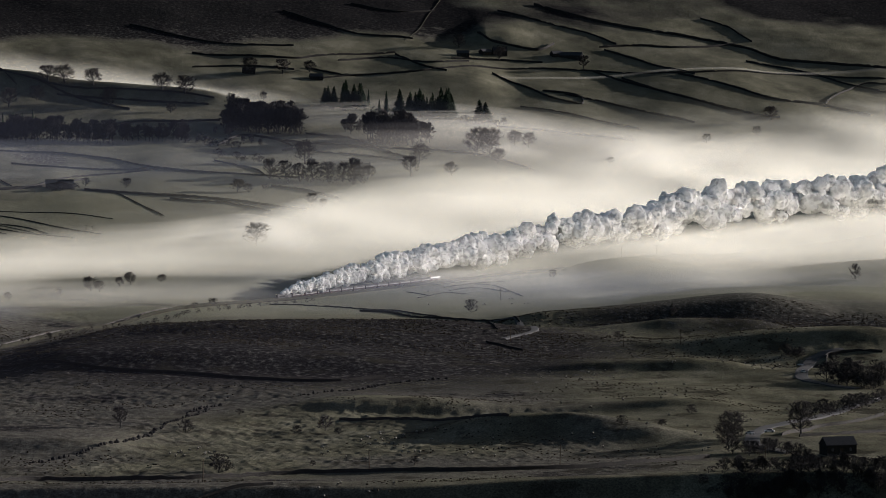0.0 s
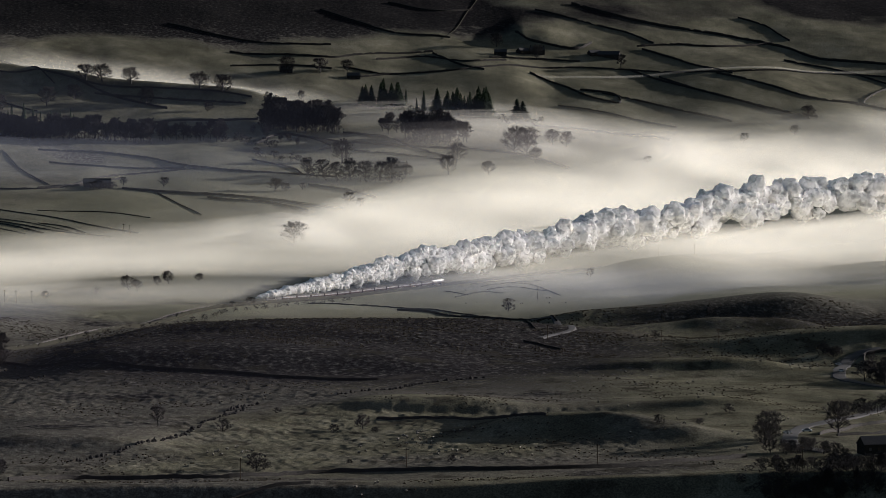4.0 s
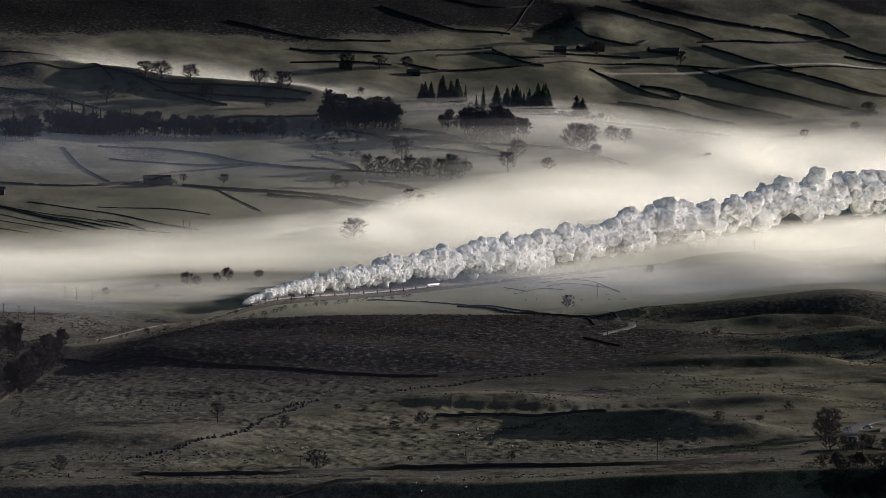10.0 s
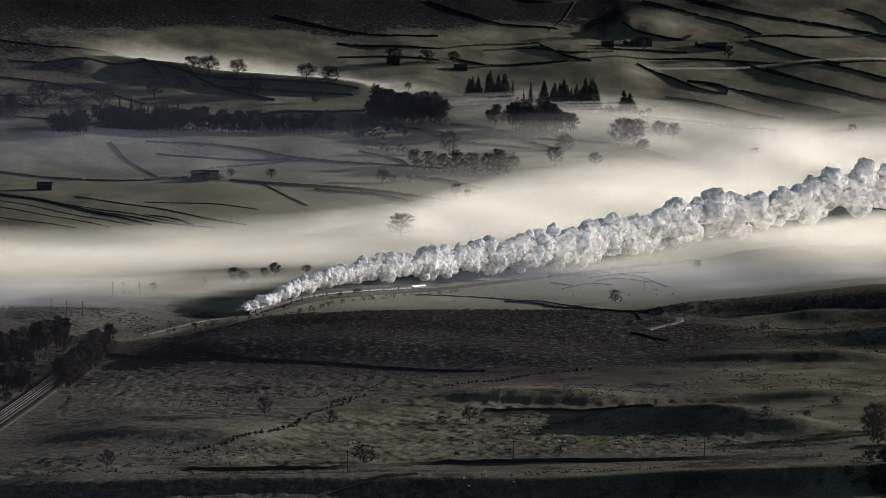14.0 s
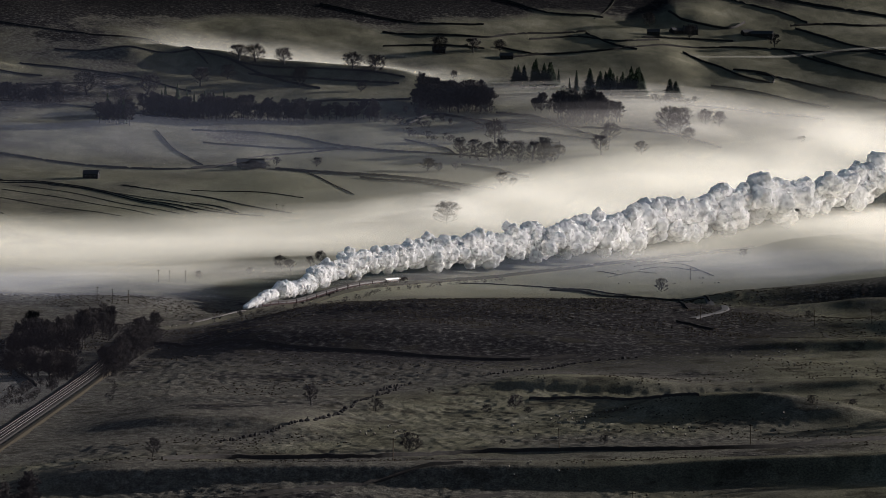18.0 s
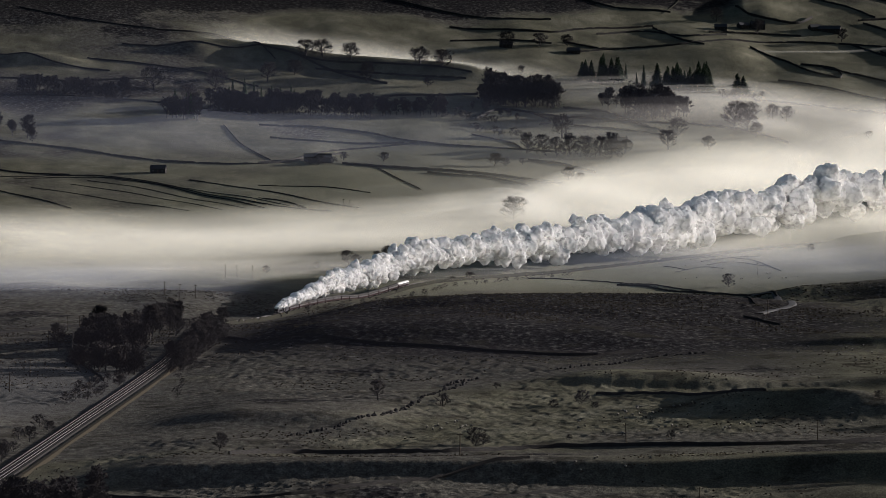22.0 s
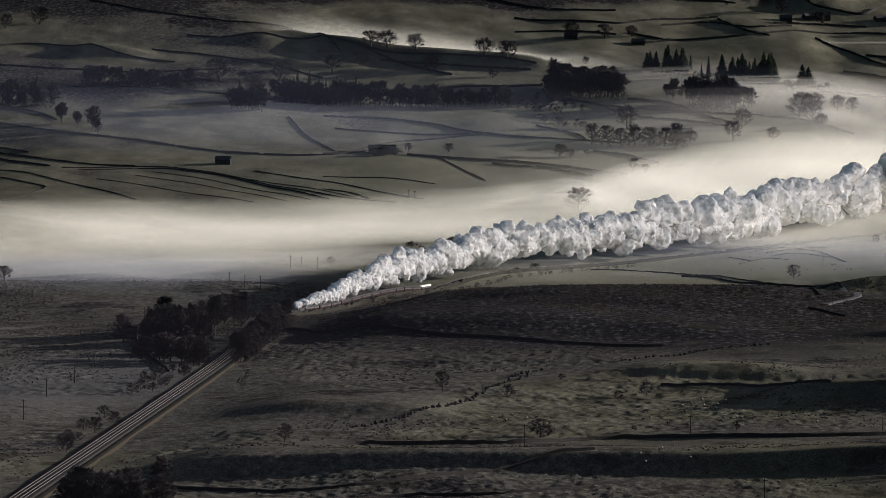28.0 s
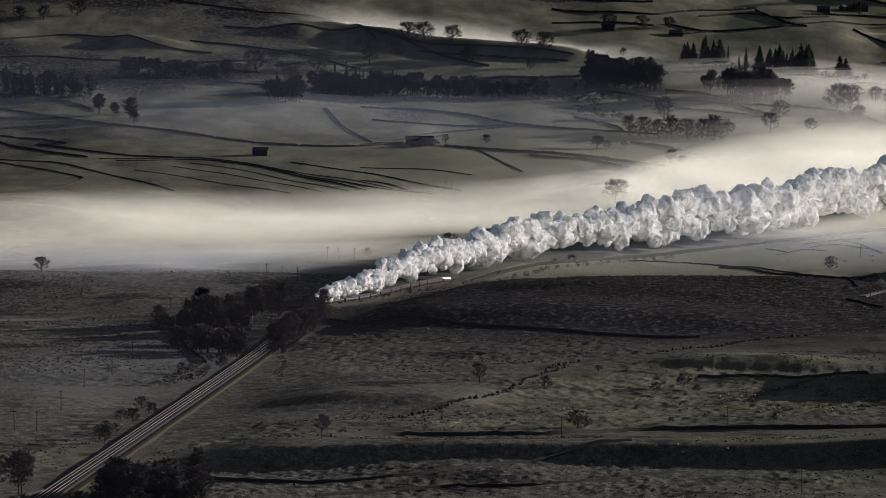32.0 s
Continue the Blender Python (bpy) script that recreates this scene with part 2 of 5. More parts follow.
def moor():
    """Frosted winter pasture, bleached bents, bracken and heather, in patches; some carry painted shade."""
    m, nt, out = nodes_of("winter_pasture")
    big = noise_at(nt, 0.006, (1, 0.8, 1), 3, 0.55)
    mid = noise_at(nt, 0.035, (1, 0.7, 1), 5, 0.65)
    tuft = noise_at(nt, 0.3, (1, 0.75, 1), 6, 0.7)
    fine = noise_at(nt, 1.3, (1, 0.8, 1), 4, 0.7)
    grass = ramp_node(nt, mid.outputs[0], [(0.3, (0.039, 0.038, 0.027)), (0.5, (0.077, 0.0745, 0.053)), (0.7, (0.128, 0.123, 0.093))])
    bent = ramp_node(nt, tuft.outputs[0], [(0.36, (0.035, 0.0335, 0.029)), (0.5, (0.06, 0.0575, 0.049)), (0.68, (0.112, 0.107, 0.092))])
    far = nt.nodes.new("ShaderNodeSeparateXYZ")
    tc = nt.nodes.new("ShaderNodeTexCoord")
    nt.links.new(tc.outputs["Object"], far.inputs[0])
    # the rough grazing lies on the near side of the valley and on the high fell, the improved fields between
    band = nt.nodes.new("ShaderNodeMapRange")
    for key, v in (("From Min", 2480.0), ("From Max", 2800.0), ("To Min", 0.06), ("To Max", -0.24)):
        band.inputs[key].default_value = v
    nt.links.new(far.outputs[1], band.inputs[0])
    # the dale side faces a little east, so the fell wall runs aslant
    slant = nt.nodes.new("ShaderNodeMath")
    slant.operation = "MULTIPLY_ADD"
    slant.inputs[1].default_value = -0.4
    nt.links.new(far.outputs[0], slant.inputs[0])
    nt.links.new(far.outputs[1], slant.inputs[2])
    fell = nt.nodes.new("ShaderNodeMapRange")
    for key, v in (("From Min", 4430.0), ("From Max", 4600.0), ("To Min", 0.0), ("To Max", 0.5)):
        fell.inputs[key].default_value = v
    nt.links.new(slant.outputs[0], fell.inputs[0])
    s = big.outputs[0]
    # rank grass and bracken to the west, grazed turf to the east
    side = nt.nodes.new("ShaderNodeMapRange")
    for key, v in (("From Min", -210.0), ("From Max", 120.0), ("To Min", 0.08), ("To Max", -0.17)):
        side.inputs[key].default_value = v
    nt.links.new(far.outputs[0], side.inputs[0])
    waste = nt.nodes.new("ShaderNodeMapRange")
    for key, v in (("From Min", -640.0), ("From Max", -330.0), ("To Min", 0.2), ("To Max", 0.0)):
        waste.inputs[key].default_value = v
    nt.links.new(far.outputs[0], waste.inputs[0])
    for extra in (band.outputs[0], fell.outputs[0], side.outputs[0], waste.outputs[0]):
        a = nt.nodes.new("ShaderNodeMath")
        a.operation = "ADD"
        nt.links.new(s, a.inputs[0])
        nt.links.new(extra, a.inputs[1])
        s = a.outputs[0]
    wild = ramp_node(nt, s, [(0.44, (0, 0, 0)), (0.58, (1, 1, 1))])
    c = mix(nt, wild.outputs[0], grass.outputs[0], bent.outputs[0])
    heath_patch = noise_at(nt, 0.011, (1, 0.8, 1), 6, 0.7)
    lifted = nt.nodes.new("ShaderNodeMath")
    lifted.operation = "MULTIPLY_ADD"
    lifted.inputs[1].default_value = 0.6
    nt.links.new(fell.outputs[0], lifted.inputs[0])
    nt.links.new(heath_patch.outputs[0], lifted.inputs[2])
    gone = nt.nodes.new("ShaderNodeMath")
    gone.operation = "MULTIPLY_ADD"
    gone.inputs[1].default_value = 0.75
    nt.links.new(waste.outputs[0], gone.inputs[0])
    nt.links.new(lifted.outputs[0], gone.inputs[2])
    heath_mask = ramp_node(nt, gone.outputs[0], [(0.56, (0, 0, 0)), (0.62, (1, 1, 1))])
    heath = ramp_node(nt, tuft.outputs[0], [(0.44, (0.013, 0.012, 0.013)), (0.56, (0.03, 0.029, 0.0285)), (0.66, (0.088, 0.085, 0.077))])
    # the high fell's shade is put into its heather's colour
    fell_shade = ramp_node(nt, tuft.outputs[0], [(0.42, (0.009, 0.009, 0.01)), (0.6, (0.019, 0.018, 0.018)), (0.74, (0.06, 0.056, 0.05))])
    top = nt.nodes.new("ShaderNodeMapRange")
    for key, v in (("From Min", 0.15), ("From Max", 0.42), ("To Min", 0.0), ("To Max", 1.0)):
        top.inputs[key].default_value = v
    nt.links.new(fell.outputs[0], top.inputs[0])
    heather = mix(nt, top.outputs[0], heath.outputs[0], fell_shade.outputs[0])
    both = mix(nt, 1.0, heath_mask.outputs[0], wild.outputs[0], "MULTIPLY")
    # two heather-clad knolls, with ragged edges; the first patch also paints its front's shade
    for place, size, cut in (((-79, 2240), (250, 340), 0.33), ((185, 2520), (200, 260), 0.42)):
        mp = nt.nodes.new("ShaderNodeMapping")
        mp.inputs["Location"].default_value = (-place[0] / size[0], -place[1] / size[1], 0)
        mp.inputs["Scale"].default_value = (1 / size[0], 1 / size[1], 0)
        g = nt.nodes.new("ShaderNodeTexGradient")
        g.gradient_type = "SPHERICAL"
        nt.links.new(tc.outputs["Object"], mp.inputs[0])
        nt.links.new(mp.outputs[0], g.inputs[0])
        ragged = mix(nt, 0.5, g.outputs["Color"], tuft.outputs[0])
        edge = ramp_node(nt, ragged, [(cut, (0, 0, 0)), (cut + 0.1, (1, 1, 1))])
        both = mix(nt, 1.0, both, edge.outputs[0], "LIGHTEN")
    c = mix(nt, both, c, heather)
    # wet flushes of rush, in ragged patches on the near pastures
    flush = noise_at(nt, 0.045, (1, 1, 1), 6, 0.62)
    wet = ramp_node(nt, flush.outputs[0], [(0.56, (0, 0, 0)), (0.63, (0.75, 0.75, 0.75))])
    here = nt.nodes.new("ShaderNodeMapRange")
    for key, v in (("From Min", 2350.0), ("From Max", 2600.0), ("To Min", 1.0), ("To Max", 0.0)):
        here.inputs[key].default_value = v
    nt.links.new(far.outputs[1], here.inputs[0])
    c = mix(nt, mix(nt, 1.0, wet.outputs[0], here.outputs[0], "MULTIPLY"), c, (0.026, 0.024, 0.019))
    # hoar frost, field by field; the far side's missing light is painted in with it
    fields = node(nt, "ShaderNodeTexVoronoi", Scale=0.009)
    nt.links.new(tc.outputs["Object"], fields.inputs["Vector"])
    rime_light = nt.nodes.new("ShaderNodeMapRange")
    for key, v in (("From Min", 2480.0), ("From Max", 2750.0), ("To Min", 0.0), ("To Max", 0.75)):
        rime_light.inputs[key].default_value = v
    nt.links.new(far.outputs[1], rime_light.inputs[0])
    # the sunnier west slope is toned down in its colour
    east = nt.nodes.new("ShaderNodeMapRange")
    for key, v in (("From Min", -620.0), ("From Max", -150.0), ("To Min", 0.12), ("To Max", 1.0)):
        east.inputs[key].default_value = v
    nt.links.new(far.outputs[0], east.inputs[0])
    bare = mix(nt, wild.outputs[0], rime_light.outputs[0], (0, 0, 0))
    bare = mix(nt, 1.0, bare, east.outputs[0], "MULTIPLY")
    # the pallor fades uphill
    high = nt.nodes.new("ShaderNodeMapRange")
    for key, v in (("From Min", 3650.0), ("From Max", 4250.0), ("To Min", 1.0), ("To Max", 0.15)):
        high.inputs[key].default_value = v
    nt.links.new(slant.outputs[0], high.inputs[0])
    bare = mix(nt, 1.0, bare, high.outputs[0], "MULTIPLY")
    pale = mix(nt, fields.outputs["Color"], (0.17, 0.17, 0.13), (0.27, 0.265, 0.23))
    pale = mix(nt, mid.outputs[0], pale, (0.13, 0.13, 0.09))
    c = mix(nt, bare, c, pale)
    # a frost hollow beyond the line, white on the tussocks
    mp = nt.nodes.new("ShaderNodeMapping")
    mp.inputs["Location"].default_value, mp.inputs["Scale"].default_value = (3.229, -6.227, 0), (0.01053, 0.00333, 0)
    g = nt.nodes.new("ShaderNodeTexGradient")
    g.gradient_type = "SPHERICAL"
    nt.links.new(tc.outputs["Object"], mp.inputs[0])
    nt.links.new(mp.outputs[0], g.inputs[0])
    hollow = ramp_node(nt, mix(nt, 0.5, g.outputs["Color"], tuft.outputs[0]), [(0.36, (0, 0, 0)), (0.56, (0.8, 0.8, 0.8))])
    c = mix(nt, hollow.outputs[0], c, (0.08, 0.08, 0.078))
    grain = ramp_node(nt, fine.outputs[0], [(0.36, (0.2, 0.2, 0.2)), (0.64, (0.8, 0.8, 0.8))])
    c = mix(nt, 0.65, c, grain.outputs[0], "OVERLAY")
    h = mix(nt, 0.4, tuft.outputs[0], fine.outputs[0])
    finish(nt, out, c, 0.95, h, 0, 0.7, 0.7, 0.0)
    return m


def steam_material():
    """Droplets in torn sheets: denser and thinner patches, so that billow shows through billow and the light sinks in."""
    m, nt, out = nodes_of("steam")
    d = node(nt, "ShaderNodeBsdfDiffuse", Color=(0.82, 0.817, 0.81, 1), Roughness=1.0)
    n = noise_at(nt, 1.7, detail=4, rough=0.5)
    b = node(nt, "ShaderNodeBump", Strength=0.12, Distance=0.12)
    nt.links.new(n.outputs[0], b.inputs["Height"])
    nt.links.new(b.outputs[0], d.inputs["Normal"])
    dense = ramp_node(nt, n.outputs[0], [(0.34, (0.55, 0.55, 0.55)), (0.5, (1.0, 1.0, 1.0))])
    clear = nt.nodes.new("ShaderNodeBsdfTransparent")
    x = nt.nodes.new("ShaderNodeMixShader")
    nt.links.new(dense.outputs[0], x.inputs[0])
    nt.links.new(clear.outputs[0], x.inputs[1])
    nt.links.new(d.outputs[0], x.inputs[2])
    nt.links.new(x.outputs[0], out.inputs[0])
    return m


def mist_material(name, peak, low=0.35, tone=(0.94, 0.93, 0.85, 1)):
    """Thin veil of droplets: thickest at the middle of its bank, torn by noise, scattering the low sun."""
    m, nt, out = nodes_of(name)
    tc = nt.nodes.new("ShaderNodeTexCoord")
    mp = nt.nodes.new("ShaderNodeMapping")
    mp.inputs["Location"].default_value, mp.inputs["Scale"].default_value = (-1, -1, 0), (2, 2, 0)
    g = nt.nodes.new("ShaderNodeTexGradient")
    g.gradient_type = "SPHERICAL"
    nt.links.new(tc.outputs["Generated"], mp.inputs[0])
    nt.links.new(mp.outputs[0], g.inputs[0])
    shape = ramp_node(nt, g.outputs["Fac"], [(0.0, (0, 0, 0)), (0.3, (0.34, 0.34, 0.34)), (0.75, (1, 1, 1))])
    shape.color_ramp.interpolation = "EASE"
    n = noise_at(nt, 0.006, (0.6, 0.8, 1), 3, 0.5)
    torn = ramp_node(nt, n.outputs[0], [(0.3, (low, low, low)), (0.62, (1, 1, 1))])
    a = mix(nt, 1.0, shape.outputs[0], torn.outputs[0], "MULTIPLY")
    k = nt.nodes.new("ShaderNodeMath")
    k.operation = "MULTIPLY"
    k.inputs[1].default_value = peak
    nt.links.new(a, k.inputs[0])
    clear = nt.nodes.new("ShaderNodeBsdfTransparent")
    d = node(nt, "ShaderNodeBsdfDiffuse", Color=tone)
    v = nt.nodes.new("ShaderNodeCombineXYZ")
    for i, q in enumerate((SUN_DIR + Vector((0, 0, 1.25))).normalized()):
        v.inputs[i].default_value = q
    nt.links.new(v.outputs[0], d.inputs["Normal"])
    x = nt.nodes.new("ShaderNodeMixShader")
    nt.links.new(k.outputs[0], x.inputs[0])
    nt.links.new(clear.outputs[0], x.inputs[1])
    nt.links.new(d.outputs[0], x.inputs[2])
    nt.links.new(x.outputs[0], out.inputs[0])
    return m


MOOR = moor()
STEAM = steam_material()
STONE = plain("gritstone", (0.015, 0.0145, 0.014), (0.044, 0.042, 0.04), 0.6, bump=0.8, distance=0.2)
BARK = plain("bark", (0.026, 0.025, 0.026), (0.06, 0.057, 0.056), 1.5, bump=0.8)
TWIG = plain("bare_twigs", (0.028, 0.026, 0.027), (0.062, 0.057, 0.056), 0.8)
NEEDLE = plain("spruce_needles", (0.012, 0.02, 0.012), (0.035, 0.05, 0.028), 0.9)
TARMAC = plain("tarmac", (0.045, 0.045, 0.047), (0.07, 0.07, 0.07), 0.5, 0.85, spec=0.05)
BALLAST = plain("ballast", (0.012, 0.011, 0.011), (0.032, 0.03, 0.028), 1.2, bump=0.9)
SLEEPER = plain("concrete_sleeper", (0.014, 0.0135, 0.013), (0.032, 0.031, 0.03), 2.0)
RAIL = plain("worn_rail_steel", (0.08, 0.073, 0.07), (0.15, 0.14, 0.135), 2.0, 0.7, 0.0, 0.1, 0.01)
POLE = plain("creosoted_pole", (0.03, 0.024, 0.018), (0.07, 0.055, 0.04), 2.0)
SLATE = plain("roof_slate", (0.03, 0.031, 0.034), (0.055, 0.056, 0.06), 1.0, 0.85, spec=0.05)
WOOL = plain("sheep_wool", (0.14, 0.13, 0.11), (0.3, 0.285, 0.25), 4.0)
BLACK = plain("black_enamel", (0.012, 0.012, 0.014), (0.03, 0.03, 0.033), 1.0, 0.6, 0.0, 0.1, 0.01, 0.04)
MAROON = plain("maroon_coach_paint", (0.01, 0.005, 0.005), (0.018, 0.008, 0.008), 0.6, 0.8, 0.0, 0.1, 0.01, 0.02)
ROOF = plain("grey_coach_roof", (0.035, 0.035, 0.035), (0.06, 0.059, 0.058), 0.5, 1.0, 0.0, 0.1, 0.01, 0.0)
GLASS = plain("dark_window_glass", (0.02, 0.022, 0.025), (0.03, 0.032, 0.035), 0.5, 0.3, 0.0, 0.0, 0.01, 0.5)
PAINT = plain("white_car_paint", (0.6, 0.6, 0.6), (0.75, 0.75, 0.75), 0.8, 0.25, 0.0, 0.05, 0.01, 0.5)
RUSH = plain("rush_tussocks", (0.02, 0.017, 0.012), (0.06, 0.05, 0.035), 0.3)
HEDGE_LINE = plain("turf", (0.01, 0.0105, 0.008), (0.026, 0.025, 0.018), 0.4, bump=0.8)


# ---- making meshes ----
def mesh_of(name, verts, faces, mat, smooth=False):
    me = bpy.data.meshes.new(name)
    me.from_pydata([tuple(v) for v in verts], [], faces)
    me.materials.append(mat)
    if smooth:
        me.polygons.foreach_set("use_smooth", [True] * len(me.polygons))
    me.update()
    return me


def mesh_from(name, bm, mat, smooth=False):
    me = bpy.data.meshes.new(name)
    bm.to_mesh(me)
    bm.free()
    me.materials.append(mat)
    if smooth:
        me.polygons.foreach_set("use_smooth", [True] * len(me.polygons))
    return me


def part(name, me, parent, label="", at=None):
    ob = new(name, me)
    ob.parent = parent
    if at is not None:
        ob.matrix_basis = at
    return tagged(ob, label=label)


def box(bm, x0, x1, y0, y1, z0, z1, bevel=0.0):
    r = bmesh.ops.create_cube(bm, size=1.0, matrix=Matrix.LocRotScale(((x0 + x1) / 2, (y0 + y1) / 2, (z0 + z1) / 2), None, (x1 - x0, y1 - y0, z1 - z0)))
    if bevel:
        edges = list({e for v in r["verts"] for e in v.link_edges})
        bmesh.ops.bevel(bm, geom=edges, offset=bevel, segments=2, affect="EDGES")


def tube(bm, a, b, ra, rb, seg=8):
    a, b = Vector(a), Vector(b)
    q = (b - a).to_track_quat("Z", "Y").to_matrix().to_4x4()
    bmesh.ops.create_cone(bm, cap_ends=True, segments=seg, radius1=ra, radius2=rb, depth=(b - a).length, matrix=Matrix.Translation((a + b) / 2) @ q)


def gz(x, y):
    return float(ground_z(x, y))


def low(x, y, r=1.0):
    """The lowest ground under a foot of radius r."""
    return float(ground_z(np.array([x, x - r, x + r, x, x]), np.array([y, y, y, y - r, y + r])).min())


# ---- ground ----
def make_ground():
    a0, a1, n = -12.2, 7.4, 740
    inner = np.linspace(a0, a1, n)
    ang = np.radians(np.concatenate([np.linspace(-180, a0, 26)[:-1], inner, np.linspace(a1, 180, 26)[1:-1]]))
    rad = np.concatenate([np.geomspace(4, 1180, 40)[:-1], np.arange(1180, 1360, 2.9), np.arange(1360, 2200, 1.5), np.arange(2200, 2700, 2.4), np.arange(2700, 3500, 4.2), np.arange(3500, 4960, 5.4), np.geomspace(4960, 20000, 20)])
    A, R = np.meshgrid(ang, rad, indexing="ij")
    X, Y = R * np.sin(A), R * np.cos(A)
    Z = np.zeros_like(X)
    flat = X.ravel(), Y.ravel()
    Z = np.concatenate([ground_z(flat[0][i:i + 150000], flat[1][i:i + 150000]) for i in range(0, X.size, 150000)])
    co = np.empty((X.size + 1, 3), np.float32)
    co[:-1, 0], co[:-1, 1], co[:-1, 2] = flat[0], flat[1], Z
    co[-1] = (0, 0, co[0, 2])
    na, nr = X.shape
    i, j = np.meshgrid(np.arange(na), np.arange(nr - 1), indexing="ij")
    i2 = (i + 1) % na
    q = np.stack([i * nr + j, i * nr + j + 1, i2 * nr + j + 1, i2 * nr + j], -1).reshape(-1, 4)
    k = np.arange(na)
    tri = np.stack([np.full(na, na * nr), k * nr, ((k + 1) % na) * nr], -1)
    loops = np.concatenate([q.ravel(), tri.ravel()]).astype(np.int32)
    starts = np.concatenate([np.arange(len(q)) * 4, len(q) * 4 + np.arange(na) * 3]).astype(np.int32)
    me = bpy.data.meshes.new("ground")
    me.vertices.add(len(co))
    me.vertices.foreach_set("co", co.ravel())
    me.loops.add(len(loops))
    me.loops.foreach_set("vertex_index", loops)
    me.polygons.add(len(starts))
    me.polygons.foreach_set("loop_start", starts)
    me.polygons.foreach_set("use_smooth", np.ones(len(starts), bool))
    me.update(calc_edges=True)
    me.validate()
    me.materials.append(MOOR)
    tagged(new("ground", me), "frosted winter pasture, rough moor and fell-side fields", "ground", kind="structure")


make_ground()


# ---- mist ----
def mist_bank(x0, y0, x1, y1, half, heights, mat, label):
    """Layers of veil over the land, along the line from (x0, y0) to (x1, y1), half metres to either side."""
    bank = tagged(new("mist_bank"), label, "mist", "mist banks in the valley", kind="stuff")
    cx, cy = (x0 + x1) / 2, (y0 + y1) / 2
    long, turn = math.hypot(x1 - x0, y1 - y0) / 2, math.atan2(y1 - y0, x1 - x0)
    bank.matrix_basis = pose(cx, cy, 0, 0, 0, math.degrees(turn))
    nu, nv = 150, 56
    for i, h in enumerate(heights):
        # each layer ends at another place, so that the bank has a soft edge
        size = 1.12 - 0.42 * ((i * 0.618) % 1)
        U, V = np.meshgrid(np.linspace(-long, long, nu), np.linspace(-half * size, half * size, nv), indexing="ij")
        X, Y = cx + U * math.cos(turn) - V * math.sin(turn), cy + U * math.sin(turn) + V * math.cos(turn)
        dome = np.sqrt(np.maximum(0, 1 - (U / long) ** 2 - (V / half / size) ** 2))
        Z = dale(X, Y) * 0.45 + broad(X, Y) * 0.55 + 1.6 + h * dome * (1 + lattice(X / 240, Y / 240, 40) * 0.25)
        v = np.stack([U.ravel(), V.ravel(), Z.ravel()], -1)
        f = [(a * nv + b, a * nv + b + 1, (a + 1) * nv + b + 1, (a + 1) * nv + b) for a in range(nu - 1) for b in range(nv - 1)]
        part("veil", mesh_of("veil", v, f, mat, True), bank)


def ribbon_material(name, peak, across, along, low=0.6, tone=(0.91, 0.9, 0.79, 1)):
    """Veil of droplets for a long bank: across and along give its density from edge to edge and from end to end."""
    m, nt, out = nodes_of(name)
    uv = nt.nodes.new("ShaderNodeUVMap")
    uv.uv_map = "bank"
    xy = nt.nodes.new("ShaderNodeSeparateXYZ")
    nt.links.new(uv.outputs[0], xy.inputs[0])
    wisp = noise_at(nt, 0.012, (0.5, 1, 1), 4, 0.55)
    # ragged edges: the noise pushes the profile up and down the slope
    push = nt.nodes.new("ShaderNodeMath")
    push.operation = "MULTIPLY_ADD"
    push.inputs[1].default_value = 0.22
    nt.links.new(wisp.outputs[0], push.inputs[0])
    nt.links.new(xy.outputs[1], push.inputs[2])
    back = nt.nodes.new("ShaderNodeMath")
    back.operation = "SUBTRACT"
    back.inputs[1].default_value = 0.11
    nt.links.new(push.outputs[0], back.inputs[0])
    a = ramp_node(nt, back.outputs[0], [(p, (q, q, q)) for p, q in across])
    b = ramp_node(nt, xy.outputs[0], [(p, (q, q, q)) for p, q in along])
    a.color_ramp.interpolation = b.color_ramp.interpolation = "EASE"
    n = noise_at(nt, 0.005, (0.6, 1.2, 1), 3, 0.5)
    torn = ramp_node(nt, n.outputs[0], [(0.3, (low, low, low)), (0.62, (1, 1, 1))])
    c = mix(nt, 1.0, mix(nt, 1.0, a.outputs[0], b.outputs[0], "MULTIPLY"), torn.outputs[0], "MULTIPLY")
    k = nt.nodes.new("ShaderNodeMath")
    k.operation = "MULTIPLY"
    k.inputs[1].default_value = peak
    nt.links.new(c, k.inputs[0])
    clear = nt.nodes.new("ShaderNodeBsdfTransparent")
    d = node(nt, "ShaderNodeBsdfDiffuse", Color=tone)
    v = nt.nodes.new("ShaderNodeCombineXYZ")
    for i, q in enumerate((SUN_DIR + Vector((0, 0, 1.25))).normalized()):
        v.inputs[i].default_value = q
    nt.links.new(v.outputs[0], d.inputs["Normal"])
    x = nt.nodes.new("ShaderNodeMixShader")
    nt.links.new(k.outputs[0], x.inputs[0])
    nt.links.new(clear.outputs[0], x.inputs[1])
    nt.links.new(d.outputs[0], x.inputs[2])
    nt.links.new(x.outputs[0], out.inputs[0])
    return m


